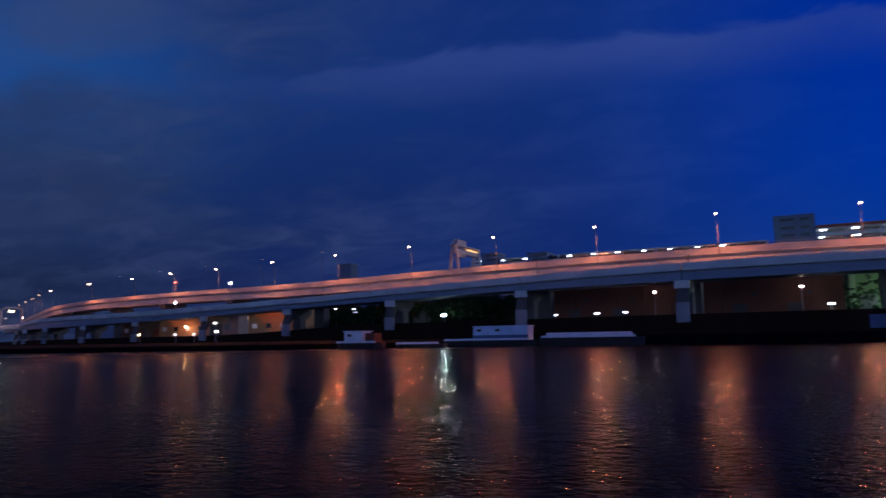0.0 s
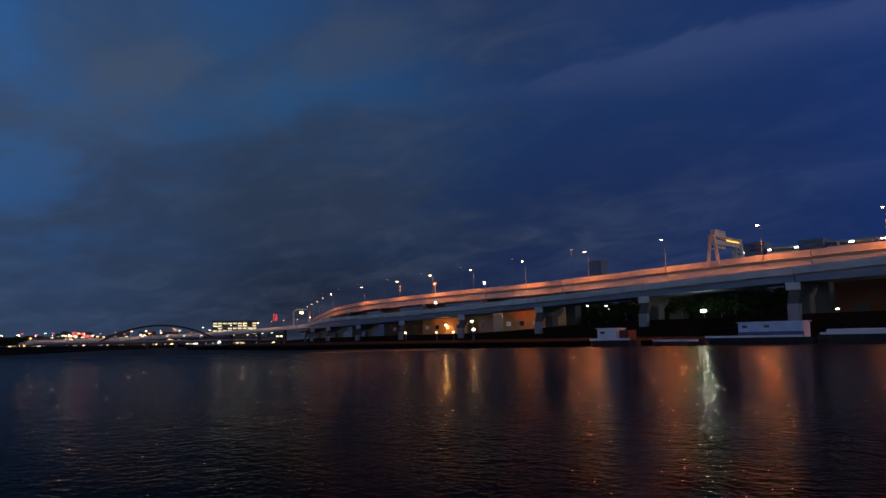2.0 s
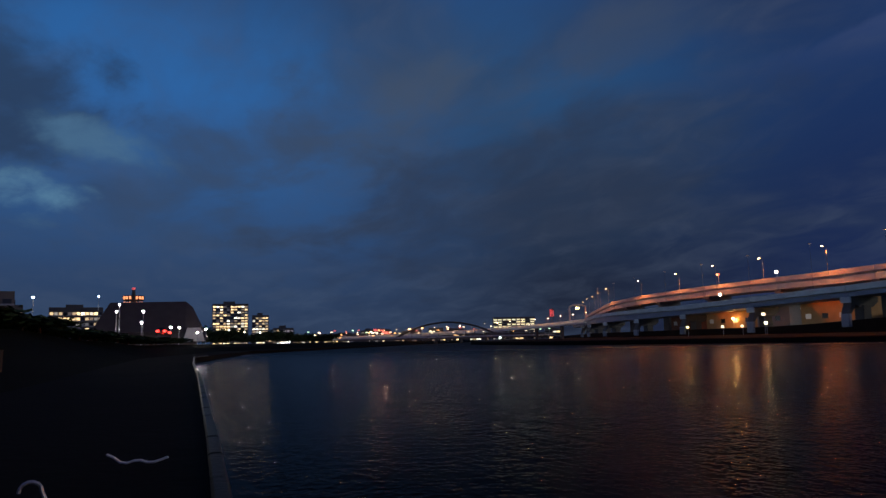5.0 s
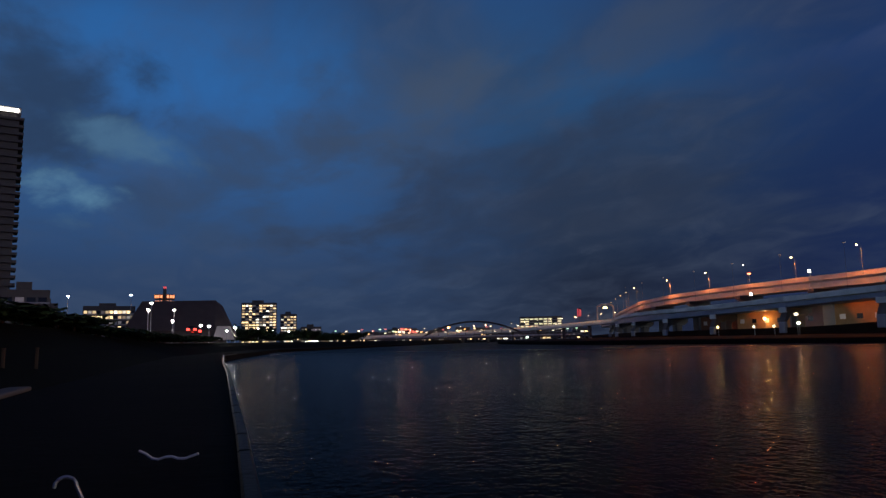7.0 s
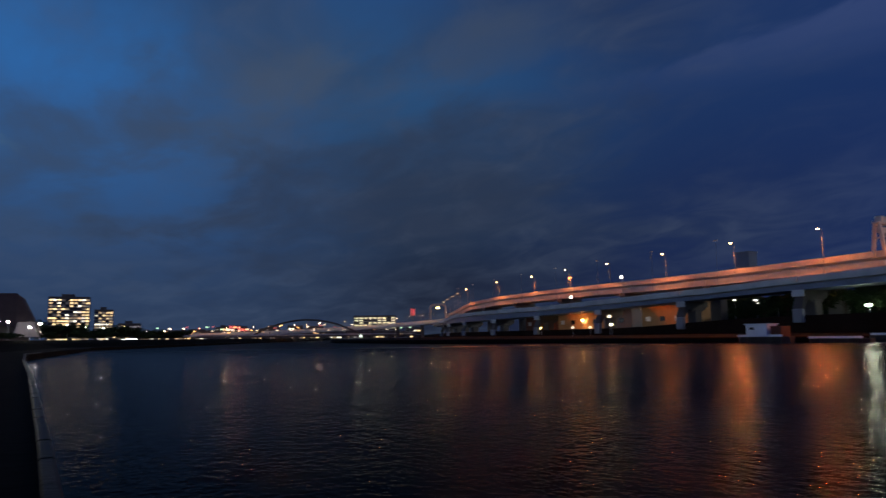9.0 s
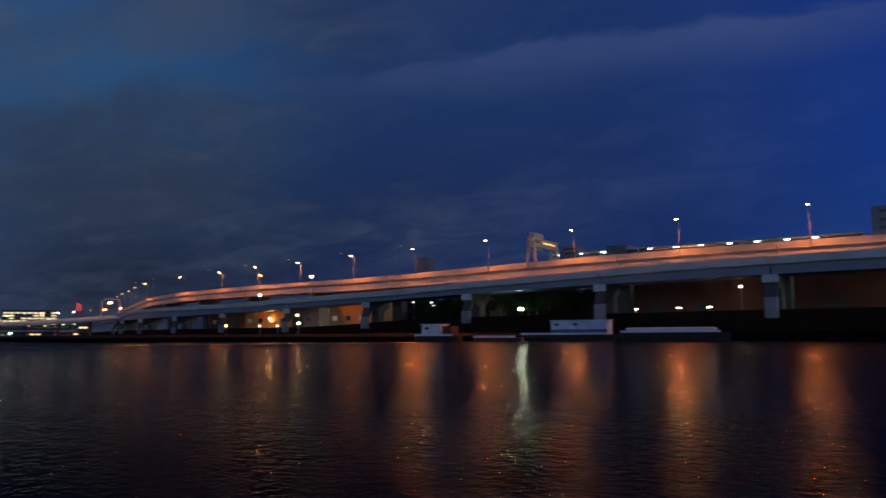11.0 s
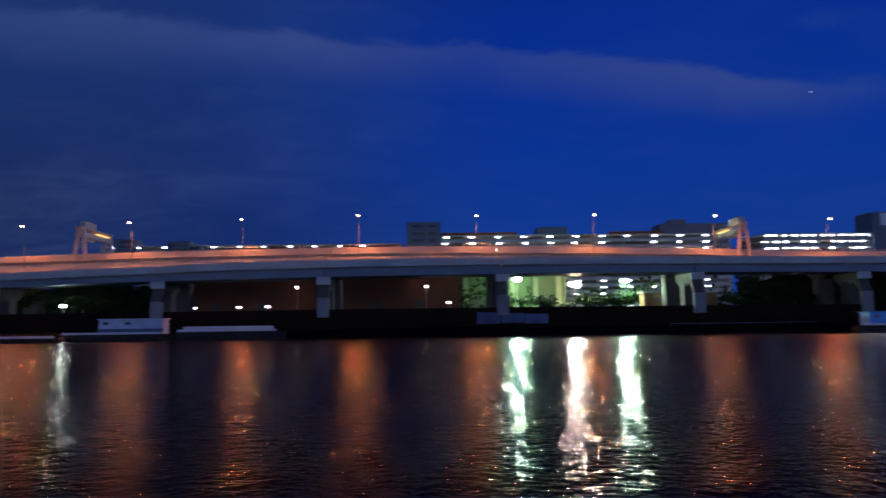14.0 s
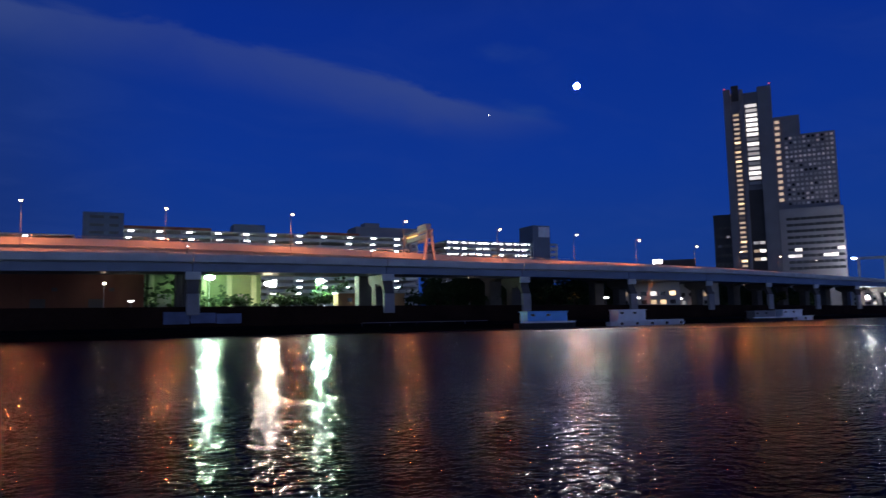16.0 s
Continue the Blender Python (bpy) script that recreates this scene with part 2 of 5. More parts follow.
GREENLAMP = glow("far_green_lamp", (0.55, 1.0, 0.62), 1.6)
MOONMAT = glow("moon_face", (1.0, 0.97, 0.86), 11000)


def water_material():
    """Rippled river: waves as relief close by, and as roughness far out where single ripples merge; calm in the lee of the near quay."""
    m = bpy.data.materials.new("river_water")
    m.use_nodes = True
    nt = m.node_tree
    b = nt.nodes["Principled BSDF"]
    b.inputs["Base Color"].default_value = (0.002, 0.002, 0.004, 1)
    b.inputs["IOR"].default_value = 1.030
    b.inputs["Specular Tint"].default_value = (1.0, 0.76, 0.82, 1)

    def calc(op, a, b_, c=None):
        n = nt.nodes.new("ShaderNodeMath")
        n.operation = op
        for i, v in enumerate((a, b_, c)):
            if isinstance(v, (int, float)):
                n.inputs[i].default_value = v
            elif v is not None:
                nt.links.new(v, n.inputs[i])
        return n.outputs[0]

    def ease(v, lo, hi, a, z):
        n = nt.nodes.new("ShaderNodeMapRange")
        n.interpolation_type = "SMOOTHSTEP"
        for k, w in (("From Min", lo), ("From Max", hi), ("To Min", a), ("To Max", z)):
            n.inputs[k].default_value = w
        nt.links.new(v, n.inputs["Value"])
        return n.outputs[0]

    co, mp, sp = nt.nodes.new("ShaderNodeTexCoord"), nt.nodes.new("ShaderNodeMapping"), nt.nodes.new("ShaderNodeSeparateXYZ")
    nt.links.new(co.outputs["Object"], sp.inputs[0])
    x, y = sp.outputs[0], sp.outputs[1]
    out = calc("SQRT", calc("ADD", calc("MULTIPLY", x, x), calc("MULTIPLY", y, y)), 0)
    lee = ease(calc("MULTIPLY_ADD", x, 0.052, y), 0.3, 1.2, 0.12, 1.0)
    nt.links.new(ease(out, 14, 240, 0.10, 0.32), b.inputs["Roughness"])
    growth = ease(out, 10, 120, 1.0, 1.3)
    mp.inputs["Rotation"].default_value = (0, 0, radians(7))
    mp.inputs["Scale"].default_value = (0.85, 1.0, 1.0)
    nt.links.new(co.outputs["Object"], mp.inputs[0])
    last = None
    for size, height, detail in ((0.30, 0.05, 1.0), (1.1, 0.034, 1.0), (2.9, 0.044, 1.0), (6.4, 0.027, 1.0)):
        n, bp = nt.nodes.new("ShaderNodeTexNoise"), nt.nodes.new("ShaderNodeBump")
        n.inputs["Scale"].default_value, n.inputs["Detail"].default_value = size, detail
        nt.links.new(mp.outputs[0], n.inputs["Vector"])
        nt.links.new(calc("MULTIPLY", calc("MULTIPLY", growth, lee), height), bp.inputs["Distance"])
        nt.links.new(n.outputs[0], bp.inputs["Height"])
        if last:
            nt.links.new(last, bp.inputs["Normal"])
        last = bp.outputs[0]
    nt.links.new(last, b.inputs["Normal"])
    return m


WATER = water_material()

# ---- building helpers ----


def put(name, bm, mat, parent=None, label="", m=None):
    me = bpy.data.meshes.new(name)
    bm.to_mesh(me)
    bm.free()
    me.materials.append(mat)
    ob = new(name, me)
    if parent:
        ob.parent = parent
    if m is not None:
        ob.matrix_basis = m
    if label:
        ob["label"] = label
    return ob


part = put


def box(bm, x0, x1, y0, y1, z0, z1, bevel=0.0):
    r = bmesh.ops.create_cube(bm, size=1.0, matrix=Matrix.Translation(((x0 + x1) / 2, (y0 + y1) / 2, (z0 + z1) / 2)) @ Matrix.Diagonal((x1 - x0, y1 - y0, z1 - z0, 1)))
    if bevel:
        edges = list({e for v in r["verts"] for e in v.link_edges})
        bmesh.ops.bevel(bm, geom=edges, offset=bevel, segments=1, affect="EDGES")
    return bm


def cyl(bm, p, q, r0, r1=None, n=8):
    p, q = Vector(p), Vector(q)
    m = Matrix.Translation((p + q) / 2) @ (q - p).to_track_quat("Z", "Y").to_matrix().to_4x4()
    bmesh.ops.create_cone(bm, cap_ends=True, segments=n, radius1=r0, radius2=r0 if r1 is None else r1, depth=(q - p).length, matrix=m)
    return bm


def tube(bm, pts, r, n=6):
    """One bent pipe through the points."""
    pts = [Vector(p) for p in pts]
    rings = []
    for i, p in enumerate(pts):
        way = (pts[min(i + 1, len(pts) - 1)] - pts[max(i - 1, 0)]).normalized()
        side = way.cross(Vector((0, 0, 1)) if abs(way.z) < 0.9 else Vector((1, 0, 0))).normalized()
        over = side.cross(way)
        rings.append([bm.verts.new(p + r * (math.cos(6.2832 * k / n) * side + math.sin(6.2832 * k / n) * over)) for k in range(n)])
    for a, b in zip(rings, rings[1:]):
        for k in range(n):
            bm.faces.new((a[k], a[(k + 1) % n], b[(k + 1) % n], b[k]))
    bm.faces.new(rings[0][::-1])
    bm.faces.new(rings[-1])
    bmesh.ops.recalc_face_normals(bm, faces=bm.faces)
    return bm


def blob(x, y, z, a, b, c):
    """An ellipsoid."""
    bm = bmesh.new()
    bmesh.ops.create_uvsphere(bm, u_segments=12, v_segments=8, radius=1.0, matrix=Matrix.Translation((x, y, z)) @ Matrix.Diagonal((a, b, c, 1)))
    return bm


def one(x0, x1, y0, y1, z0, z1, bevel=0.0):
    return box(bmesh.new(), x0, x1, y0, y1, z0, z1, bevel)


def thing(name, label, category, m=None, group="", kind=""):
    ob = new(name)
    if m is not None:
        ob.matrix_basis = m
    return tagged(ob, label, category, group, kind)


def facing(az, r, z=0.0):
    """At a bearing (degrees to the left of +y) and distance, turned with its back to the far side."""
    a = radians(az)
    return pose(-r * math.sin(a), r * math.cos(a), z, 0, 0, az)


def sweep(stations):
    """A closed skin through sections, each a list of points in the same order."""
    bm = bmesh.new()
    rings = [[bm.verts.new(p) for p in s] for s in stations]
    n = len(rings[0])
    for a, b in zip(rings, rings[1:]):
        for i in range(n):
            bm.faces.new((a[i], a[(i + 1) % n], b[(i + 1) % n], b[i]))
    bm.faces.new(rings[0][::-1])
    bm.faces.new(rings[-1])
    bmesh.ops.recalc_face_normals(bm, faces=bm.faces)
    return bm


# ---- plan of the expressway: the line of its lamps, and heights along it ----
LINE_X = (-1000, -700, -520, -480, -445, -410, -373, -317, -279, -244, -215, -179, -147, -114, -81, -50, -18, 13, 45, 80, 116, 150, 186, 260, 340, 460, 640)
LINE_Y = (600, 436, 337, 315, 297, 278, 259, 241, 233, 226, 221, 215, 209.5, 203.6, 198.3, 194.3, 191.3, 191, 192, 196, 203, 209, 218, 240, 266, 305, 366)


def line(x):
    return float(np.interp(x, LINE_X, LINE_Y))


def low_top(x):
    return float(np.interp(x, (-600, -437, -345, -250, -210, -145, -120, -78, -47, 0, 72, 111, 163, 240, 320, 460), (14.2, 14.9, 16.1, 15.7, 16.3, 17.2, 17.9, 18.7, 19.4, 19.7, 19.8, 20.1, 20.9, 22.2, 22.8, 23.6)))


def low_bottom(x):
    return float(np.interp(x, (-600, -437, -386, -308, -250, -210, -145, -78, 0, 72, 163, 240, 363, 460), (10.8, 11.2, 11.0, 11.1, 11.7, 12.4, 13.8, 15.0, 15.5, 15.8, 16.3, 17.0, 18.1, 19.0)))


def up_top(x):
    return float(np.interp(x, (-1000, -560, -400, -330, -267, -222, -186, -150, -80, 0, 28, 76, 118, 173, 256, 390, 460), (14, 20.5, 23.4, 24.4, 24.4, 24.1, 23.7, 23.7, 24.2, 24.2, 23.9, 23.4, 22.9, 23.4, 24.4, 25, 25.4)))


# ---- water, ground, quays ----
bm = bmesh.new()
bmesh.ops.create_grid(bm, x_segments=1, y_segments=1, size=4500)
tagged(put("water", bm, WATER), "dark rippled river water at dusk", "water", kind="structure")

xs = [-1000 + 20 * i for i in range(80)]
GROUND = 6.6


def ground_z(x):
    """The land behind the river wall lies lower towards the bend."""
    return float(np.interp(x, (-190, -130), (4.4, GROUND)))


def shore(x):
    """The water's edge on the far side: the foreshore widens towards the bend."""
    y = line(min(x, 460)) + max(0, x - 460) * 0.3
    return y - float(np.interp(x, (-420, -330, -203, -147, -104, -86, -60), (92, 96, 92, 62, 46, 28, 18)))


st = []
for x in xs:
    y = line(min(x, 460)) + max(0, x - 460) * 0.3
    st.append([(x, y - 10.5, -2), (x, y - 10.5, ground_z(x)), (x, 4200, ground_z(x)), (x, 4200, -2)])
tagged(put("ground", sweep(st), SOIL), "flat ground behind the river wall, night darkness in its colour", "ground", kind="structure")
st = []
for x in xs:
    y, q = line(min(x, 460)) + max(0, x - 460) * 0.3, shore(x)
    st.append([(x, q, -2), (x, q, 1.3), (x, q + 0.6, 1.5), (x, y - 10.6, 2.3), (x, y - 10.6, -2)])
tagged(put("lower_quay", sweep(st), QUAY), "weathered concrete quay along the far shore, night darkness in its colour", "quay", kind="structure")
st = []
for x in xs:
    y = line(min(x, 460)) + max(0, x - 460) * 0.3
    st.append([(x, y - 11.1, 2.0), (x, y - 11.1, ground_z(x) + 0.5), (x, y - 10.4, ground_z(x) + 0.5), (x, y - 10.4, 2.0)])
tagged(put("river_wall", sweep(st), WALLBROWN), "stained brown concrete flood wall, night darkness in its colour", "wall", kind="structure")

# near bank: a low quay running to the west, and the grassed levee behind it
NEAR = [(-2000, 900), (-900, 420), (-520, 190), (-330, 92), (-200, 24), (-110, 5.5), (-70, 3.5), (-40, 2.35), (-13, 1.08), (-4, 0.60), (6, -0.6), (60, -6), (700, -60)]
NX, NY = [p[0] for p in NEAR], [p[1] for p in NEAR]
st = []
for x in list(range(-2000, -200, 50)) + list(range(-200, 0, 8)) + list(range(0, 701, 50)):
    y = float(np.interp(x, NX, NY))
    st.append([(x, y, -2), (x, y, 0.72), (x, y - 0.08, 0.8), (x, y - 7, 0.86), (x, y - 7.2, 0.8), (x, y - 7.2, -2)])
tagged(put("near_quay", sweep(st), QUAY), "concrete quay beside the water, night darkness in its colour", "quay", kind="structure")
st = []
for x in list(range(-2000, -200, 50)) + list(range(-200, 0, 8)) + list(range(0, 701, 50)):
    y = float(np.interp(x, NX, NY))
    k = min(1.0, max(0.0, (x + 150) / 60))
    crest = 4.4 - 1.6 * (1 - k)
    st.append([(x, y - 7.1, -2), (x, y - 7.1, 0.82), (x, y - 11, 2.0), (x, y - 17, crest), (x, y - 24, crest + 0.1), (x, -4000, crest), (x, -4000, -2)])
tagged(put("levee", sweep(st), SOIL), "grassed levee beside the near quay, night darkness in its colour", "levee", kind="structure")

# wet coping stones along the near edge
WETSTONE = material("wet_coping_stone", (0.010, 0.010, 0.010), 0.34, grain=0.3, stain=0.4, bump=0.6, scale=1.5, vary=0.4, spec=0.01)
coping = thing("quay_coping", "wet dark coping stones along the quay edge", "coping", kind="structure")
stone = None
for k in range(60):
    x = -3.0 - 2.0 * k
    y0, y1 = float(np.interp(x, NX, NY)), float(np.interp(x - 2.0, NX, NY))
    m = pose(x - 1.0, (y0 + y1) / 2 - 0.12, 0.75 + 0.006 * (k % 3), 0, 0, math.degrees(math.atan2(y1 - y0, -2.0)))
    if stone is None:
        ob = put("coping_stone", one(-0.985, 0.985, -0.10, 0.10, 0.0, 0.13, 0.03), WETSTONE, coping, m=m)
        stone = ob.data
    else:
        ob = new("coping_stone", stone)
        ob.parent, ob.matrix_basis = coping, m

moon = bmesh.new()
bmesh.ops.create_uvsphere(moon, u_segments=32, v_segments=16, radius=12)
a, e = radians(-36.4), radians(18.1)
tagged(put("moon", moon, MOONMAT, m=pose(-3500 * math.sin(a) * math.cos(e), 3500 * math.cos(a) * math.cos(e), 3500 * math.sin(e))), "bright full moon in the dusk sky", "moon")

a, e = radians(-29.28), radians(16.25)
tagged(put("bright_star", blob(0, 0, 0, 2.2, 2.2, 2.2), glow("star_light", (1.0, 0.98, 0.92), 2.0), m=pose(-3500 * math.sin(a) * math.cos(e), 3500 * math.cos(a) * math.cos(e), 3500 * math.sin(e))), "single bright evening star beside the moon", "star")

# ---- the two viaducts ----
PIERS = (-440, -395, -350, -303, -257, -209, -162, -115, -69, -26, 19, 70, 119, 170, 222, 275, 330, 390, 450, 510, 570)
lower = thing("lower_viaduct", "grey steel-girder viaduct carrying the lower expressway road", "viaduct")
upper = thing("upper_viaduct", "concrete viaduct of the upper expressway under orange lamps", "viaduct")
ENDS = (-540,) + PIERS + (630,)
for a, b in zip(ENDS, ENDS[1:]):
    s = [a + 0.12 + (b - a - 0.24) * i / 6 for i in range(7)]
    y = [line(x) for x in s]
    part("girder", sweep([[(x, v - 9.9, low_bottom(x)), (x, v - 9.9, low_top(x) - 2.15), (x, v + 0.9, low_top(x) - 2.15), (x, v + 0.9, low_bottom(x))] for x, v in zip(s, y)]), STEEL, lower)
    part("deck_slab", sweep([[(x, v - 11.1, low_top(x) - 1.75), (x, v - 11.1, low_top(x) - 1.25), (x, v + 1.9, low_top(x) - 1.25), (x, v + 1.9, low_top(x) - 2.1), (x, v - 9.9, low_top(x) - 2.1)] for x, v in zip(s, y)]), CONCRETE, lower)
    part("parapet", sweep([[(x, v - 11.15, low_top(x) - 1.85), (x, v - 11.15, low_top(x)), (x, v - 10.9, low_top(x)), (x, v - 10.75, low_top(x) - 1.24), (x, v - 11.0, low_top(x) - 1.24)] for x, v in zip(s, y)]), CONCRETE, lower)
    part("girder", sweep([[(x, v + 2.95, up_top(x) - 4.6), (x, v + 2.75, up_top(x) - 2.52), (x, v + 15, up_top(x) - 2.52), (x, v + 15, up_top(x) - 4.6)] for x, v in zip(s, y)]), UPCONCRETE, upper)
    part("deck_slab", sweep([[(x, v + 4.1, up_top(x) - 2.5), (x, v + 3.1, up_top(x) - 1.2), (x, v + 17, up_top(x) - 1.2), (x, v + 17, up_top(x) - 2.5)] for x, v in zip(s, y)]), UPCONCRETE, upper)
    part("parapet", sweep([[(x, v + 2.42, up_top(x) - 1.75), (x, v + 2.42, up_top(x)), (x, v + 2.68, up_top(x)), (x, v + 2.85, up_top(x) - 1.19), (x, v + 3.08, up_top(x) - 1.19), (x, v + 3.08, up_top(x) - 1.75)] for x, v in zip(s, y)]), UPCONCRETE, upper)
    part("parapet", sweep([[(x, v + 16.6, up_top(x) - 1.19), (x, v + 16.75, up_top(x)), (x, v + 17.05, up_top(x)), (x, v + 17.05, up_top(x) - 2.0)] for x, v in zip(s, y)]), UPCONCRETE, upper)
for x in PIERS:
    y, zb, zt = line(x), low_bottom(x), up_top(x)
    bm = bmesh.new()
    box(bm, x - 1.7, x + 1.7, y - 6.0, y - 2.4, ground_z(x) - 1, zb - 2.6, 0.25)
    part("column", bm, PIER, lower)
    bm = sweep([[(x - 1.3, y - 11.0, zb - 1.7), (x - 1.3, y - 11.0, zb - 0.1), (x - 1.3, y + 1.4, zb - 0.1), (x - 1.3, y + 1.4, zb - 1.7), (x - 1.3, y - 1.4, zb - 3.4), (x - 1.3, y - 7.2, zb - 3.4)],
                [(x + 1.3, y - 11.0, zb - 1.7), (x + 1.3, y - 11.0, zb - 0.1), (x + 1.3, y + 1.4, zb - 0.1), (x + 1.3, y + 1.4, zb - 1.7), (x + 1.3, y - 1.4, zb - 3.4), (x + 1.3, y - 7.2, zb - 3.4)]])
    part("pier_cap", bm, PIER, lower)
    part("cap_end", one(x - 1.8, x + 1.8, y - 11.7, y - 11.02, zb - 2.0, zb - 0.12, 0.12), CONCRETE, lower)
    part("front_column", one(x - 1.5, x + 1.5, y - 12.4, y - 10.9, ground_z(x) - 1.5, zb - 5.4, 0.2), FOOT, lower)
    # its shadow is painted: darker concrete than the cap end and foot
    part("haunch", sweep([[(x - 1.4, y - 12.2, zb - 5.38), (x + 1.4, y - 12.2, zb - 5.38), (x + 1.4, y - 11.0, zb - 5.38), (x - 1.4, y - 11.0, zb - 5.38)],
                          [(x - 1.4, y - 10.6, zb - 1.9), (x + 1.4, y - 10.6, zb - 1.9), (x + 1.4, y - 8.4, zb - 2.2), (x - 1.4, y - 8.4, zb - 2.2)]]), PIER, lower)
    bm = bmesh.new()
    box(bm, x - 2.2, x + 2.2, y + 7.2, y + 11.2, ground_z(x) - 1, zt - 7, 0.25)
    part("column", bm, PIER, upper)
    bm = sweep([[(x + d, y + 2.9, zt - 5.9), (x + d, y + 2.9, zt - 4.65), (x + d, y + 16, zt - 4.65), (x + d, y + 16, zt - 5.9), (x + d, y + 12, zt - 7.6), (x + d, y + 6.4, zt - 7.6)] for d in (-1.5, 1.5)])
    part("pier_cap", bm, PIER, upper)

# ---- expressway lamps ----


def road_lamp(label):
    """A tall pole, a short arm towards the water and a lamp head with a glowing bowl; the origin is on the pole, at lamp height."""
    ob = thing("street_lamp", label, "street lamp", group="lamps along the expressway")
    part("pole", cyl(bmesh.new(), (0, 0, -10.0), (0, 0, 0.2), 0.10, 0.05), DARKPOLE, ob)
    part("arm", tube(bmesh.new(), [(0, 0, 0.15), (0, -0.5, 0.42), (0, -1.6, 0.46)], 0.035), DARKPOLE, ob)
    head = part("lamp_head", one(-0.34, 0.34, -2.3, -1.45, 0.26, 0.44, 0.07), DARKPOLE, ob)
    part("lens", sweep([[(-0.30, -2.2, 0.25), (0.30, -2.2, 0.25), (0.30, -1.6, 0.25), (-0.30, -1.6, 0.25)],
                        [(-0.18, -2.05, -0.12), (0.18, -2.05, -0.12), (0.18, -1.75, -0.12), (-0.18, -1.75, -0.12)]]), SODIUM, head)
    return ob


LAMPS = ((-520, 337), (-480, 315), (-445, 297), (-410, 278), (-373, 259), (-317, 241), (-278, 233.6), (-243.7, 224.9), (-215, 222.1), (-179.2, 214.3), (-146.6, 209.5), (-113.6, 203.6), (-81.5, 198.3), (-50, 194.6),
         (-18, 189.6), (13.5, 192.1), (45.4, 192), (79.9, 195.7), (116.4, 203.7), (150.4, 208.7), (185.8, 217.6), (228, 230), (268, 243), (310, 256.5), (356, 271))
first = None
heads = []
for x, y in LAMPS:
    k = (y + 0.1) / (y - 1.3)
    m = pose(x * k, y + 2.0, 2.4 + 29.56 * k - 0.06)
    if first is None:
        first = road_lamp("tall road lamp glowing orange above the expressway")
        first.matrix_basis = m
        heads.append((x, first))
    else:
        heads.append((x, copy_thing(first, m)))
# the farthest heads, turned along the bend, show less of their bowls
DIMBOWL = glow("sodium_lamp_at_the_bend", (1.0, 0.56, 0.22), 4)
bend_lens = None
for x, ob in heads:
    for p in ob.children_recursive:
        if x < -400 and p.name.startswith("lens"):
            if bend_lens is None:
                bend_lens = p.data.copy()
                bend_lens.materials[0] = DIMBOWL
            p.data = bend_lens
# the light of each lamp: down on the road, tipped outwards where the heads are canted to the river
for x, ob in heads:
    sodium = bpy.data.lights.new("sodium_light", "AREA")
    sodium.shape, sodium.size, sodium.color = "DISK", 0.8, (1.0, 0.255, 0.058)
    sodium.energy = 1400 if x < -400 else 6200 if x < -260 else 5200 if x < -160 else 8600 if x < 200 else 5200
    bulb = new("sodium_light", sodium)
    bulb.parent, bulb.location = ob, (0, -1.9, -0.2)
    bulb.rotation_euler = (radians(0 if x < -230 else -3 if x < -160 else -42), 0, 0)
# second row: lamps of the far carriageway seen from behind, taller
behind = None
for x in (-148, -180, -214, -246, -279, -312, -345, -380):
    m = pose(x - 1.5, line(x) - 5.2, 32.9)
    if behind is None:
        behind = thing("street_lamp", "thin unlit road lamp seen from behind over the viaduct", "street lamp", m, "lamps along the expressway")
        part("pole", cyl(bmesh.new(), (0, 0, low_top(x) - 1.3 - 32.9), (0, 0, 0.2), 0.06, 0.04), DARKPOLE, behind)
        hd = part("lamp_head", one(-0.5, 0.5, -0.25, 0.25, 0.1, 0.28, 0.05), DARKPOLE, behind)
        part("lens", one(-0.5, 0.5, -0.22, 0.22, 0.0, 0.09), DIMSODIUM, hd)
    else:
        copy_thing(behind, m)

# railing on the upper parapet
rail_posts = bmesh.new()
box(rail_posts, -0.05, 0.05, -0.05, 0.05, 0.0, 0.62)
post_mesh = None
railing = thing("parapet_railing", "thin grey steel railing on top of the upper parapet", "railing")
for a in range(-60, 150, 30):
    pts = [(x, line(x) + 2.55, up_top(x) + 0.6) for x in range(a, a + 31, 5)]
    part("rail", tube(bmesh.new(), pts, 0.06, 5), GALV, railing)
for x in range(-60, 150, 5):
    m = pose(x + 0.5, line(x + 0.5) + 2.55, up_top(x + 0.5) - 0.02)
    if post_mesh is None:
        ob = put("post", rail_posts, GALV, railing, m=m)
        post_mesh = ob.data
    else:
        ob = new("post", post_mesh)
        ob.parent, ob.matrix_basis = railing, m

# ---- portal gantries over the road ----


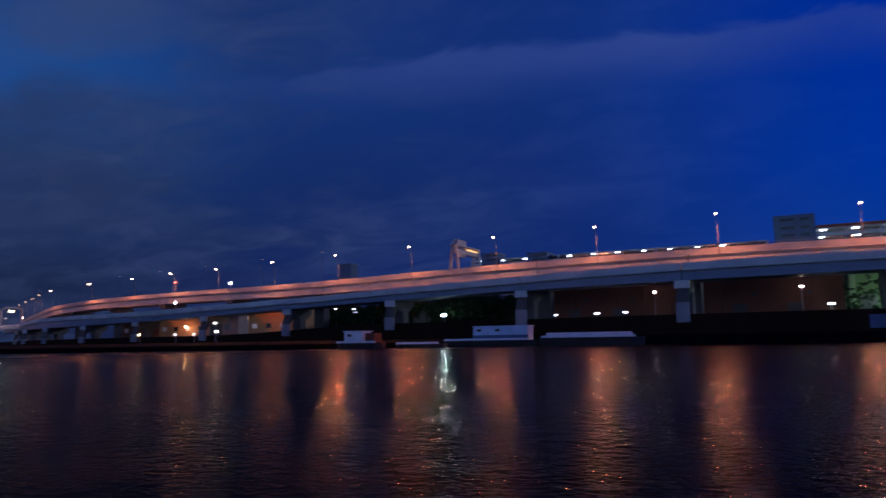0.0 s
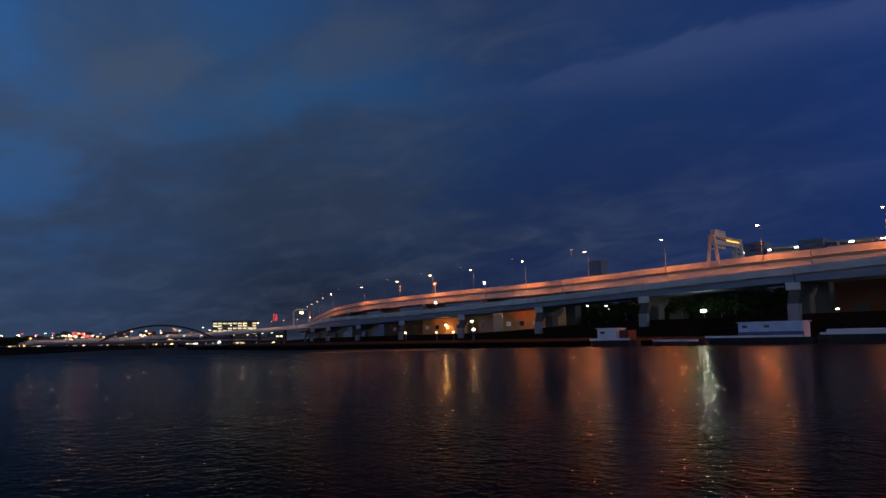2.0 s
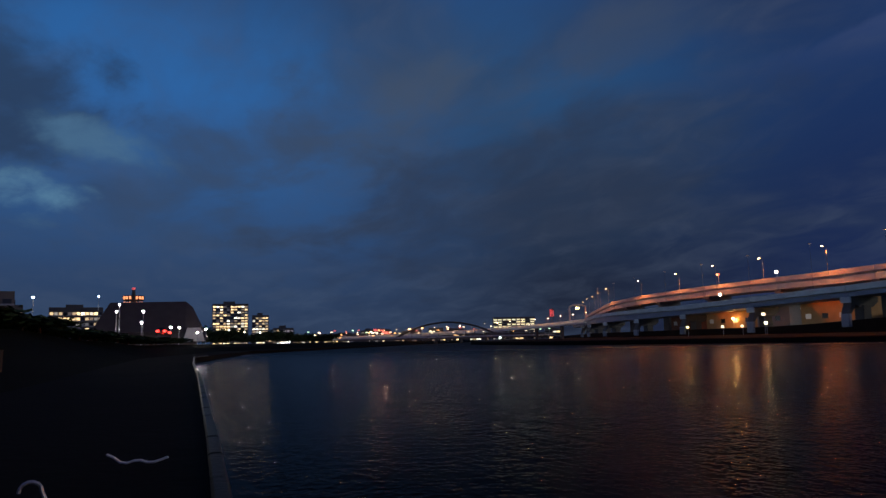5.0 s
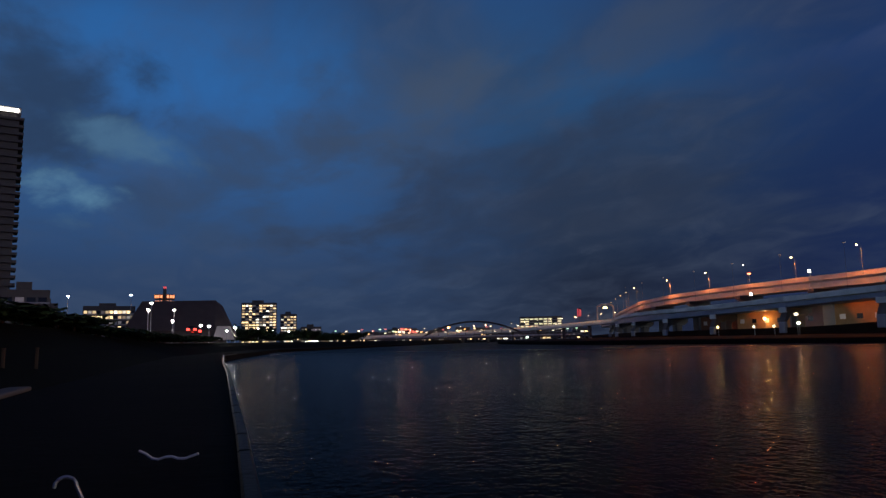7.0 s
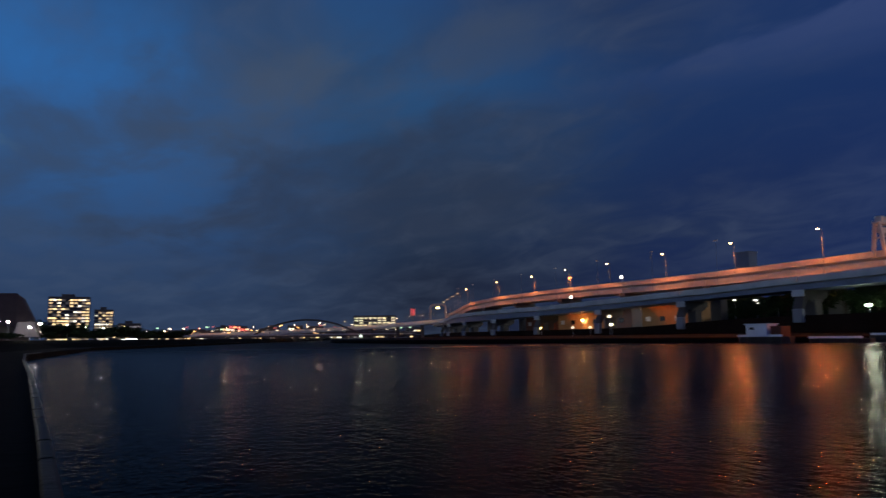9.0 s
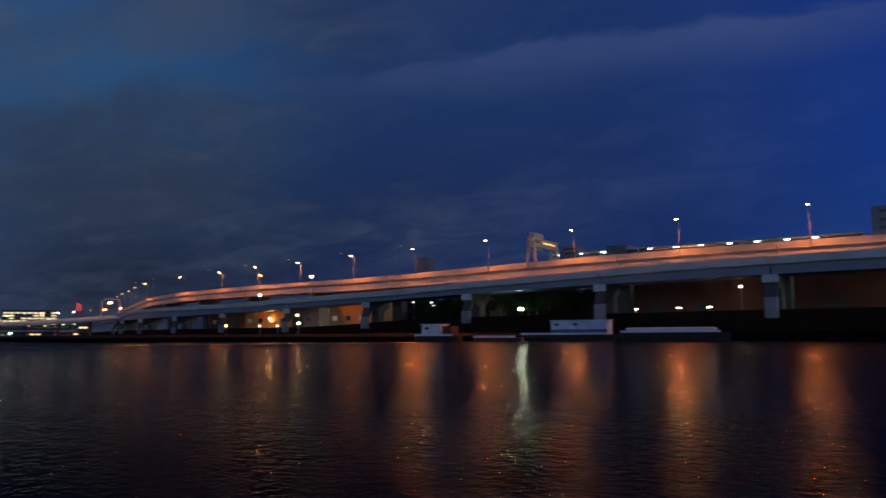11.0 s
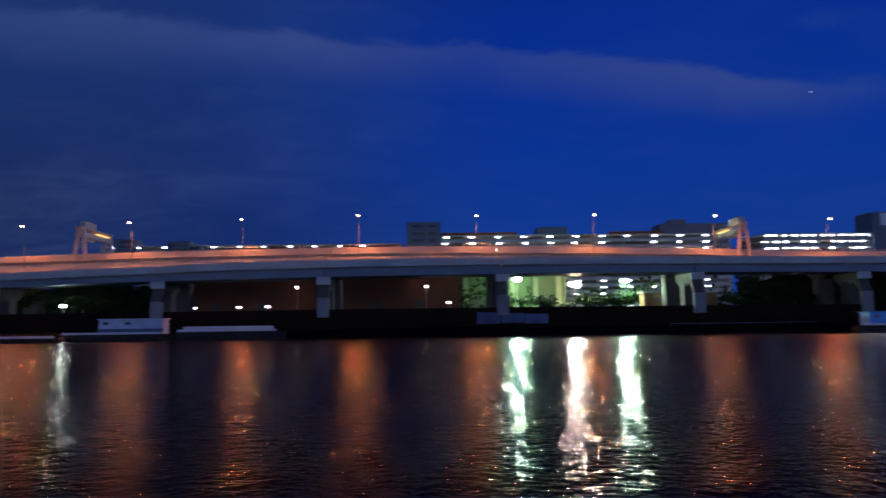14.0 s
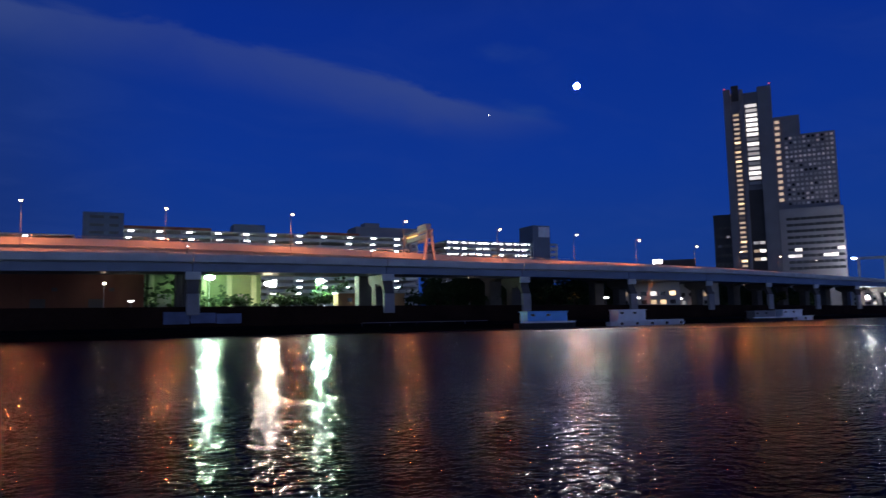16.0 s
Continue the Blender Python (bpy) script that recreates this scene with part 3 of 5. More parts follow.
def gantry(x, y, span, zb):
    """A portal across the road: splayed twin struts at each end, two beams, a cabinet on top and signals hung below."""
    g = thing("portal_gantry", "orange-lit steel portal gantry spanning the expressway", "gantry", pose(x, y, zb), "gantries over the expressway")
    lit = bpy.data.materials.get("beam_lamplight") or glow("beam_lamplight", (1.0, 0.50, 0.08), 2.2)
    for v in (0.0, span):
        for u in (-1, 1):
            leg = sweep([[(u * 1.7 - 0.38, v - 0.4, -1.0), (u * 1.7 + 0.38, v - 0.4, -1.0), (u * 1.7 + 0.38, v + 0.4, -1.0), (u * 1.7 - 0.38, v + 0.4, -1.0)],
                         [(u * 0.55 - 0.38, v - 0.4, 8.0), (u * 0.55 + 0.38, v - 0.4, 8.0), (u * 0.55 + 0.38, v + 0.4, 8.0), (u * 0.55 - 0.38, v + 0.4, 8.0)]])
            part("leg", leg, ORANGEPAINT, g)
            part("foot_plate", one(u * 1.7 - 0.7, u * 1.7 + 0.7, v - 0.7, v + 0.7, -1.06, -0.9, 0.03), ORANGEPAINT, g)
        part("brace", one(-0.85, 0.85, v - 0.2, v + 0.2, 4.0, 4.4, 0.05), ORANGEPAINT, g)
    part("upper_beam", one(-1.0, 1.0, -0.9, span + 0.9, 7.9, 8.5, 0.1), ORANGEPAINT, g)
    part("walkway_rail", one(-1.02, -0.95, -0.9, span + 0.9, 8.9, 9.0), GALV, g)
    for k in range(10):
        part("rail_post", one(-1.02, -0.95, -0.8 + k * (span + 1.6) / 9 - 0.04, -0.8 + k * (span + 1.6) / 9 + 0.04, 8.5, 8.9), GALV, g)
    part("lower_beam", one(-0.6, 0.6, 0.4, span - 0.4, 5.7, 7.2, 0.1), ORANGEPAINT, g)
    part("cabinet", one(-0.9, 0.9, 0.6, span * 0.42, 8.52, 10.2, 0.12), PALE, g)
    for k in range(4):
        part("hanging_signal", one(-0.3, 0.3, 2.0 + 1.7 * k, 2.9 + 1.7 * k, 4.7, 5.68, 0.06), ORANGEPAINT, g)
    # glowing strips stand in for the orange lamplight on the beams
    for u in (-0.75, 0.62):
        part("light_strip", one(u, u + 0.13, span * 0.45, span - 1.0, 7.22, 7.5), lit, g)
    return g


gantry(-97.5, line(-97.5) + 2.0, 17.5, 23.3)
gantry(89.5, line(89.5) + 1.2, 17.5, 22.3)

# illuminated road signs and a signal on the decks
for x, dy, z, w, h, mat, label in ((-208, 2.2, 26.0, 1.5, 1.3, WHITELAMP, "bright white illuminated road sign on a post"), (-232, -8.0, 18.8, 1.5, 1.3, WHITELAMP, "bright white illuminated sign on the lower road"), (-246, 2.2, 28.6, 2.4, 1.0, REDLAMP, "red lit road signal panel on a post")):
    y = line(x) + dy
    foot = (up_top(x) - 1.2) if dy > 0 else low_top(x) - 1.25
    s = thing("road_sign", label, "road sign", pose(x, y, 0))
    part("post", cyl(bmesh.new(), (0, 0.25, foot), (0, 0.25, z + h / 2), 0.1), GALV, s)
    part("casing", one(-w / 2, w / 2, -0.05, 0.25, z - h / 2, z + h / 2, 0.05), DARKFACE, s)
    part("face", one(-w / 2 + 0.1, w / 2 - 0.1, -0.12, -0.06, z - h / 2 + 0.1, z + h / 2 - 0.1), mat, s)

# ---- long car park behind the expressway ----


def car_park(name, label, x0, x1, y, tops, bay, lit, strip, every):
    """Open decks: slabs, columns and ceiling lights on every floor; tops is the height of the roof edge."""
    ob = thing(name, label, "building", pose(0, y, 0))
    floors = int((tops - GROUND) / 3.0)
    part("back_wall", one(x0, x1, 26, 26.5, GROUND, tops - 0.2), GREYFACE, ob)
    for f in range(floors + 1):
        z = tops - 3.0 * f
        part("floor_slab", one(x0, x1, 0, 26, z - 0.5, z, 0), PALE, ob)
        if f:
            part("spandrel", one(x0, x1, -0.25, -0.02, z - 0.5, z + 0.95), PALE, ob)
    col = None
    n = int((x1 - x0) / bay)
    for i in range(n + 1):
        m = pose(x0 + 0.4 + (x1 - x0 - 0.8) * i / n, 0.4, GROUND)
        if col is None:
            c = put("column", one(-0.35, 0.35, -0.35, 0.35, 0, tops - GROUND - 0.5), PALE, ob, m=m)
            col = c.data
        else:
            c = new("column", col)
            c.parent, c.matrix_basis = ob, m
    tube_mesh = None
    for f in range(lit):
        k = 0
        x = x0 + every * 0.4
        while x < x1 - 2:
            k += 1
            m = pose(x + random.uniform(-0.6, 0.6), 2.2, tops - 3.0 * f - 0.75)
            if tube_mesh is None:
                c = put("ceiling_light", one(-strip / 2, strip / 2, -0.25, 0.25, -0.28, 0.2), STRIP, ob, m=m)
                tube_mesh = c.data
            elif random.random() > 0.08:
                c = new("ceiling_light", tube_mesh)
                c.parent, c.matrix_basis = ob, m
            x += every
    return ob


cp = car_park("car_park", "long pale multi-storey car park with lit open decks", -8, 142, 330, 44.6, 12.2, 12, 2.2, 12.2)
part("stair_block", one(-9, 6.5, -3, 12, GROUND, 50.5, 0.1), BLUEGREY, cp)
for z in (41.5, 44.6, 48.0):
    part("opening", one(-6.5, -1.0, -3.12, -3.02, z, z + 1.1), GLASS, cp)
    part("opening", one(1.0, 4.5, -3.12, -3.02, z, z + 1.1), GLASS, cp)
part("roof_edge", one(6.7, 42, -0.5, 4, 44.62, 45.7), ROOFRED, cp)
part("roof_edge", one(86, 111, -0.5, 4, 44.62, 45.7), ROOFRED, cp)
part("plant_room", one(52, 66, 1, 11, 44.62, 48.2, 0.1), BLUEGREY, cp)
low_park = car_park("car_park", "low pale car park with a row of white roof lights", -150, -12, 332, 41.4, 14, 2, 1.8, 11.6)
for x0, x1, top in ((-143, -134, 44.2), (-119, -108.5, 42.9)):
    part("stair_block", one(x0, x1, -3, 8, GROUND, top, 0.1), BLUEGREY, low_park)
    for z in (top - 1.9, top - 4.0):
        part("opening", one(x0 + 3.0, x1 - 0.6, -3.12, -3.02, z, z + 0.9), GLASS, low_park)
far_block = thing("stair_tower", "small blue-grey stair tower beyond the viaduct", "building", pose(0, 326, 0))
part("body", one(-227, -219.5, 0, 7, GROUND - 3, 43.2, 0.1), BLUEGREY, far_block)
part("roof_edge", one(-227.3, -219.2, -0.3, 7.3, 43.22, 43.6), GREYFACE, far_block)
bright = car_park("car_park", "brightly lit open-deck car park beside a lift tower", 158, 226, 330, 44.0, 8.5, 11, 2.4, 4.6)
part("lift_tower", one(209, 220, -2, 12, GROUND, 53.5, 0.1), BLUEGREY, bright)
part("sign_panel", one(212.6, 219.6, -2.16, -2.04, 47.2, 52.8), WHITEPAINT, bright)
slab = thing("office_block", "dim brown-grey office block behind the car park", "building", pose(0, 350, 0))
part("body", one(116, 150, 0, 14, GROUND, 52, 0.1), GREYFACE, slab)
part("roof_box", one(122, 130, 3, 10, 52.02, 54.5, 0.1), GREYFACE, slab)

# ---- yard under the viaduct ----
wall = thing("warehouse", "long brown-red clad warehouse with a pale plinth", "building", pose(0, 220, 0))
for i in range(12):
    part("cladding_panel", one(-80 + 7.5 * i + 0.04, -72.5 + 7.5 * i - 0.04, 0, 0.25, GROUND + 1.4, 18.6, 0.03), BRICK, wall)
part("plinth", one(-80, 10, -0.12, 0.3, GROUND, GROUND + 1.36), PALE, wall)
part("body", one(-80, 10, 0.3, 18, GROUND, 18.5), BRICK, wall)
part("gutter", one(-80, 10, -0.3, 0.1, 18.7, 19.0), GALV, wall)
for x in (-66, -52, -18, -4):
    part("door", one(x, x + 3.6, -0.2, -0.13, GROUND, GROUND + 3.9), DARKFACE, wall)
    part("vent", one(x + 5, x + 6.4, -0.1, -0.02, GROUND + 6, GROUND + 7), DARKFACE, wall)


def yard_lamp(name, label, x, y, z, foot, mat, w=0.9, h=0.4, group="lamps in the yard"):
    """A slim pole with a hooded lamp box; foot is the height it stands on."""
    ob = thing(name, label, "lamp", pose(x, y, 0), group)
    foot = ground_z(x) if foot == GROUND else foot
    part("pole", cyl(bmesh.new(), (0, 0.3, foot), (0, 0.3, z + 0.3), 0.09, 0.07), GALV, ob)
    hd = part("lamp_head", one(-w / 2 - 0.08, w / 2 + 0.08, -0.25, 0.34, z + h / 2, z + h / 2 + 0.16, 0.03), GALV, ob)
    part("lens", blob(0, -0.02, z, w / 2, 0.22, h / 2), mat, hd)
    if name == "floodlight":
        # added plates that block the flood's light towards the shed and the piers
        part("reflector", one(-w / 2 - 0.08, w / 2 + 0.08, 0.24, 0.33, z - h * 0.12, z + h / 2 - 0.01), DARKPOLE, hd)
        for u in (-w / 2 - 0.08, w / 2 + 0.04):
            part("visor", one(u, u + 0.04, -0.8, 0.34, z - h / 2 - 0.1, z + h / 2 - 0.01), DARKPOLE, hd)
    return ob


yard_lamp("floodlight", "tall floodlight with a green-white glare", 28.4, 225, 17.0, GROUND, MERCURY, 2.4, 1.0, "floodlights in the yard")
yard_lamp("floodlight", "broad warm white floodlight on a pole", 46.5, 225, 15.2, GROUND, WARMFLOOD, 3.4, 1.2, "floodlights in the yard")
yard_lamp("floodlight", "tall floodlight with a green-white glare", 62.4, 225, 16.1, GROUND, MERCURY, 2.6, 1.1, "floodlights in the yard")
YARDLAMP = glow("warm_yard_lamp", (1.0, 0.80, 0.55), 70)
for x, z in ((-0.2, 14.4), (-38.3, 14.5), (-103, 12.3), (124.5, 10.4), (113, 13.2), (75.6, 14.2)):
    yard_lamp("yard_lamp", "small warm white lamp on a slim pole", x, 213 + max(0, abs(x) - 60) * 0.1, z, GROUND, YARDLAMP, 0.75, 0.5)
for x, z in ((-47, 9.0), (-55.5, 8.9), (-68.5, 8.8), (6.5, 9.6)):
    yard_lamp("wall_lamp", "low white strip lamp beside the warehouse", x, 213.5, z, GROUND, glow("strip_lamp", (1.0, 0.95, 0.8), 12) if "strip_lamp" not in bpy.data.materials else bpy.data.materials["strip_lamp"], 1.5, 0.36)

yard_lamp("wall_lamp", "bright greenish lamp low beside the trees", -100.3, 200.5, 9.4, GROUND, glow("greenish_lamp", (0.85, 1.0, 0.72), 150), 1.7, 0.7)
GREENWALL = material("pale_green_wall", (0.06, 0.085, 0.03), 0.8, grain=0.1, stain=0.35, scale=0.5)
shed = thing("shed", "pale green-lit factory shed with tall pilasters", "building", pose(0, 236, 0))
part("body", one(11, 46, 0.4, 14, GROUND, 19.0), GREENWALL, shed)
for i in range(5):
    part("pilaster", one(12 + 7.7 * i, 13.6 + 7.7 * i, -0.1, 0.38, GROUND, 18.8, 0.05), material("green_grey_pilaster", (0.16, 0.18, 0.10), 0.8, grain=0.1, stain=0.3) if "green_grey_pilaster" not in bpy.data.materials else bpy.data.materials["green_grey_pilaster"], shed)
for i in range(4):
    part("shutter", one(14.6 + 7.7 * i, 18.7 + 7.7 * i, 0.3, 0.38, GROUND, 12.5 + (i % 3)), DARKFACE if i % 3 == 0 else GREENWALL, shed)
for x0, x1 in ((65.7, 74.2), (77.0, 88.0)):
    hut = thing("hut", "small brown hut with a pale flat roof", "hut", pose(0, 216, 0), "huts in the yard")
    part("wall", one(x0, x1, 0, 5, GROUND, 11.8, 0.05), material("hut_boards", (0.34, 0.20, 0.10), 0.8, grain=0.15, stain=0.3) if "hut_boards" not in bpy.data.materials else bpy.data.materials["hut_boards"], hut)
    part("roof", one(x0 - 0.4, x1 + 0.4, -0.6, 5.4, 11.82, 12.3, 0.05), PALE, hut)
    part("window", one(x0 + 3, x0 + 4.6, -0.06, -0.01, 9.2, 10.4), GLASS, hut)

# buildings glimpsed under the left spans, lit by the road lamps and added wall lamps
OCHRE = material("ochre_wall", (0.52, 0.30, 0.13), 0.8, grain=0.1, stain=0.3)
for x0, x1, z1, mat, label in ((-256, -226, 14.5, OCHRE, "ochre rendered low building under the viaduct"), (-222, -206, 12.5, GREYFACE, "small grey depot under the viaduct"), (-196, -168, 15.5, OCHRE, "ochre rendered pump house beside the piers"), (-288, -262, 12, BRICK, "red-brown shed under the far spans")):
    y = line((x0 + x1) / 2) + 4
    b = thing("low_building", label, "building", pose(0, y, 0))
    part("wall", one(x0, x1, 0, 9, 4.3, z1, 0.06), mat, b)
    part("roof", one(x0 - 0.5, x1 + 0.5, -0.6, 9.5, z1 + 0.02, z1 + 0.5, 0.05), GREYFACE, b)
    for k in range(int((x1 - x0) / 7)):
        part("window", one(x0 + 2 + 7 * k, x0 + 4.4 + 7 * k, -0.08, -0.01, 7.4, 9.2), GLASS if k % 2 else DIMWIN, b)
for x, z, mat, w in ((-252.5, 5.9, YELLOWLAMP, 1.2), (-226.5, 5.6, CITYLAMP, 1.5), (-214, 5.5, CITYLAMP, 1.5), (-200, 6.3, glow("bright_warm_lamp", (1.0, 0.88, 0.5), 6), 1.9), (-201, 9.5, CITYLAMP, 2.2)):
    yard_lamp("quay_lamp", "bright lamp on a short pole above the quay", x, line(x) - 12, z, 2.2, mat, w, 1.0, "lamps on the far quay")
for i, (x, z) in enumerate(((-166, 14.6), (-158, 14.2), (-158, 13.0), (-149, 14.4), (-139, 14.6), (-139, 13.4), (-124, 12.2), (-128, 9.6), (-127, 10.8))):
    yard_lamp("yard_lamp", "small white lamp in the dark behind the piers", x, 236 + i % 3, z, GROUND, WHITELAMP, 1.2, 0.4)

# two made-up lamps that brighten the walls under the left spans
yard_lamp("wall_lamp", "added warm lamp that brightens the ochre wall", -238, line(-238) + 2.6, 9.0, GROUND, glow("added_wall_fill", (1.0, 0.50, 0.14), 160), 1.0, 0.6)
yard_lamp("wall_lamp", "added warm lamp that brightens the pump house", -196, line(-196) + 2.2, 11.5, GROUND, bpy.data.materials["added_wall_fill"], 0.9, 0.5)
yard_lamp("floodlight", "white floodlight under the far spans", 428, line(428) + 3, 13.5, GROUND, glow("white_flood", (1.0, 0.97, 0.85), 420), 2.4, 1.2, "floodlights in the yard")
yard_lamp("floodlight", "white floodlight under the far spans", 446, line(446) + 3, 13.5, GROUND, bpy.data.materials["white_flood"], 2.4, 1.2, "floodlights in the yard")

# ---- trees ----


def tree(name, label, h, w, seed, n=420):
    rnd = random.Random(seed)
    t = thing(name, label, "tree", group="dark trees along the shore")
    bm = bmesh.new()
    cyl(bm, (0, 0, -0.3), (0.1, 0, h * 0.45), 0.22, 0.13)
    tips = []
    for k in range(7):
        a = k * 0.9 + rnd.random()
        tip = (math.cos(a) * w * rnd.uniform(0.2, 0.42), math.sin(a) * w * rnd.uniform(0.2, 0.42), h * rnd.uniform(0.5, 0.88))
        cyl(bm, (0.05, 0, h * rnd.uniform(0.25, 0.42)), tip, 0.09, 0.03, 5)
        tips.append(tip)
    part("trunk", bm, BARK, t)
    verts, faces = [], []
    for k in range(n):
        c = Vector(rnd.choice(tips)) + Vector((rnd.gauss(0, w * 0.13), rnd.gauss(0, w * 0.13), rnd.gauss(0, h * 0.09)))
        s = rnd.uniform(0.3, 0.75)
        q = Euler((rnd.uniform(-1.2, 1.2), rnd.uniform(-1.2, 1.2), rnd.uniform(0, 6.3))).to_matrix()
        b = len(verts)
        for u, v in ((-s, 0), (0, -0.55 * s), (s, 0), (0, 0.55 * s)):
            verts.append(c + q @ Vector((u, v, 0.12 * s)))
        faces.append((b, b + 1, b + 2, b + 3))
    me = bpy.data.meshes.new("crown")
    me.from_pydata(verts, [], faces)
    me.materials.append(LEAF)
    c = new("crown", me)
    c.parent = t
    return t


kinds = [tree("tree", "dark broad-leaved tree against the dusk", 8.5, 8.0, 3, 900), tree("tree", "dark broad-leaved tree against the dusk", 7.0, 9.0, 7, 900), tree("tree", "dark bushy tree against the dusk", 4.5, 7.0, 11, 700)]
SPOTS = [(-128, 214, 0), (-116, 215, 1), (-108, 216, 1), (-100, 216, 0), (-92, 215, 0), (-86, 216, 1), (-121, 212, 1), (-112, 211, 0), (-104, 213, 1), (-96, 212, 0), (-88, 211, 1), (-82, 213, 2), (-134, 218, 0), (-143, 219, 1), (-151, 222, 1), (92, 213, 2), (98, 212, 1), (104, 213, 0), (111, 214, 1), (118, 216, 2), (131, 216, 0), (138, 217, 1), (122, 219, 0), (128, 221, 0), (134, 222, 1), (141, 223, 0), (148, 224, 0), (155, 226, 1), (163, 228, 0), (126, 212, 1), (145, 218, 0), (151, 219, 1), (158, 221, 0),
         (36, 224, 2), (50, 225, 2), (55, 226, 2), (61, 224, 2), (68, 228, 1), (76, 227, 2), (83, 226, 0), (206, 236, 1), (216, 240, 0), (300, 262, 0), (312, 266, 1), (324, 270, 0), (336, 275, 1), (348, 280, 2)]
for i, (x, y, k) in enumerate(SPOTS):
    m = pose(x, y, ground_z(x), 0, 0, 47 * i)
    if i < 3:
        kinds[i].matrix_basis = pose(x, y, GROUND)
    if i >= 3:
        copy_thing(kinds[k], m)

# a ragged belt of trees and scrub closing the view under the spans
rnd = random.Random(77)
verts, faces = [], []
for k in range(32000):
    x = rnd.uniform(-340, 440)
    if -84 < x < 100 and rnd.random() < 0.8:
        continue
    top = 4.5 + 2.5 * math.sin(x * 0.11) + 1.5 * math.sin(x * 0.37 + 1) + 1.6 * math.sin(x * 0.83) + (3.0 if 118 < x < 170 else 0.0)
    c = Vector((x, line(x) + (34 if x < 100 else 30) + rnd.gauss(0, 1.5), ground_z(x) + rnd.random() ** 0.7 * max(2.5, top + (8.0 if x > 92 else 2.5))))
    s = rnd.uniform(0.4, 1.0)
    q = Euler((rnd.uniform(-0.6, 0.6) + 1.4, rnd.uniform(-0.6, 0.6), rnd.uniform(-0.9, 0.9))).to_matrix()
    b = len(verts)
    for u, v in ((-s, 0), (0, -0.6 * s), (s, 0), (0, 0.6 * s)):
        verts.append(c + q @ Vector((u, v, 0.1 * s)))
    faces.append((b, b + 1, b + 2, b + 3))
for k in range(16000):
    x = rnd.uniform(-340, 440)
    if -84 < x < 108:
        continue
    c = Vector((x, line(x) + 37 + rnd.gauss(0, 0.8), ground_z(x) + rnd.random() * (11.0 + 2.0 * math.sin(x * 0.21))))
    s = rnd.uniform(0.9, 2.0)
    q = Euler((rnd.uniform(-0.4, 0.4) + 1.5, rnd.uniform(-0.4, 0.4), rnd.uniform(-0.5, 0.5))).to_matrix()
    b = len(verts)
    for u, v in ((-s, 0), (0, -0.7 * s), (s, 0), (0, 0.7 * s)):
        verts.append(c + q @ Vector((u, v, 0.1 * s)))
    faces.append((b, b + 1, b + 2, b + 3))
me = bpy.data.meshes.new("tree_belt")
me.from_pydata(verts, [], faces)
me.materials.append(LEAF)
tagged(new("tree_belt", me), "dark ragged belt of trees and scrub behind the viaduct", "trees", kind="stuff")

# ---- boats and panels along the far quay ----
PALEBLUE = material("pale_blue_boat_paint", (0.50, 0.63, 0.82), 0.5, grain=0.1, stain=0.4, bump=0.1)


def barge(x0, x1, y, free, label, house=None, hull=HULL, deck_mat=WHITEPAINT):
    """A flat work boat lying along the quay; house: start, end and height of its deckhouse."""
    b = thing("barge", label, "boat", pose(0, y, 0), "boats moored at the far quay")
    L = x1 - x0
    part("hull", sweep([[(x, -2.2 * k, -0.5), (x, -2.6 * k, free), (x, 2.6 * k, free), (x, 2.2 * k, -0.5)] for x, k in ((x0, 0.55), (x0 + 0.08 * L, 0.95), (x0 + 0.5 * L, 1), (x1 - 0.1 * L, 0.95), (x1, 0.4))]), hull, b)
    part("gunwale", one(x0 + 0.04 * L, x1 - 0.06 * L, -2.62, -2.45, free + 0.01, free + 0.5, 0.05), deck_mat, b)
    if house:
        h0, h1, hz, mat = house
        part("deckhouse", one(h0, h1, -2.2, 2.0, free + 0.02, hz, 0.12), mat, b)
        part("roof", one(h0 - 0.3, h1 + 0.3, -2.5, 2.3, hz + 0.02, hz + 0.2, 0.05), mat, b)
        for k in range(max(1, int((h1 - h0) / 5))):
            part("window", one(h0 + 1 + 5 * k, h0 + 2.2 + 5 * k, -2.26, -2.21, hz - 1.2, hz - 0.6), GLASS, b)
    for k in range(max(2, int(L / 6))):
        tyre = bmesh.new()
        cyl(tyre, (x0 + 3 + 6 * k, -2.95, free - 0.6), (x0 + 3 + 6 * k, -2.65, free - 0.6), 0.45, 0.45, 10)
        part("fender", tyre, HULL, b)
    return b


barge(-84, -59, 168.5, 1.6, "moored work boat with a long pale blue deckhouse", (-75, -60.5, 5.0, PALEBLUE), HULL)
part("deck_band", one(-75.1, -60.4, -2.28, -2.22, 1.7, 2.9), DIMBLUE, bpy.data.objects["barge"])
barge(-58, -33, 168.5, 2.0, "low moored barge with a pale gunwale", None, HULL)
part("cargo_cover", one(-56, -36, -2.0, 2.0, 2.03, 3.2, 0.3), WHITEPAINT, bpy.data.objects["barge.001"])
barge(-105, -92.5, 151.5, 1.5, "small moored boat with a white cabin and rust-red stern", (-102.5, -97.2, 4.3, WHITEPAINT))
part("stern_box", one(-96.6, -94.0, -1.8, 1.8, 1.55, 3.9, 0.1), RUST, bpy.data.objects["barge.002"])
barge(-92, -79, 158.5, 1.0, "low open boat moored in the shade of the quay", None)
barge(102, 121, 170, 1.5, "moored boat with a bright blue slab-sided house", (104.5, 117.5, 4.6, BLUEPAINT), HULL)
barge(142, 172, 181, 1.3, "moored boat with a white cabin and long white deck", (144, 155, 4.9, WHITEPAINT), WHITEPAINT)
barge(236, 262, 212, 1.3, "moored white boat with a low covered deck", (238, 250, 4.2, GREYFACE), HULL)
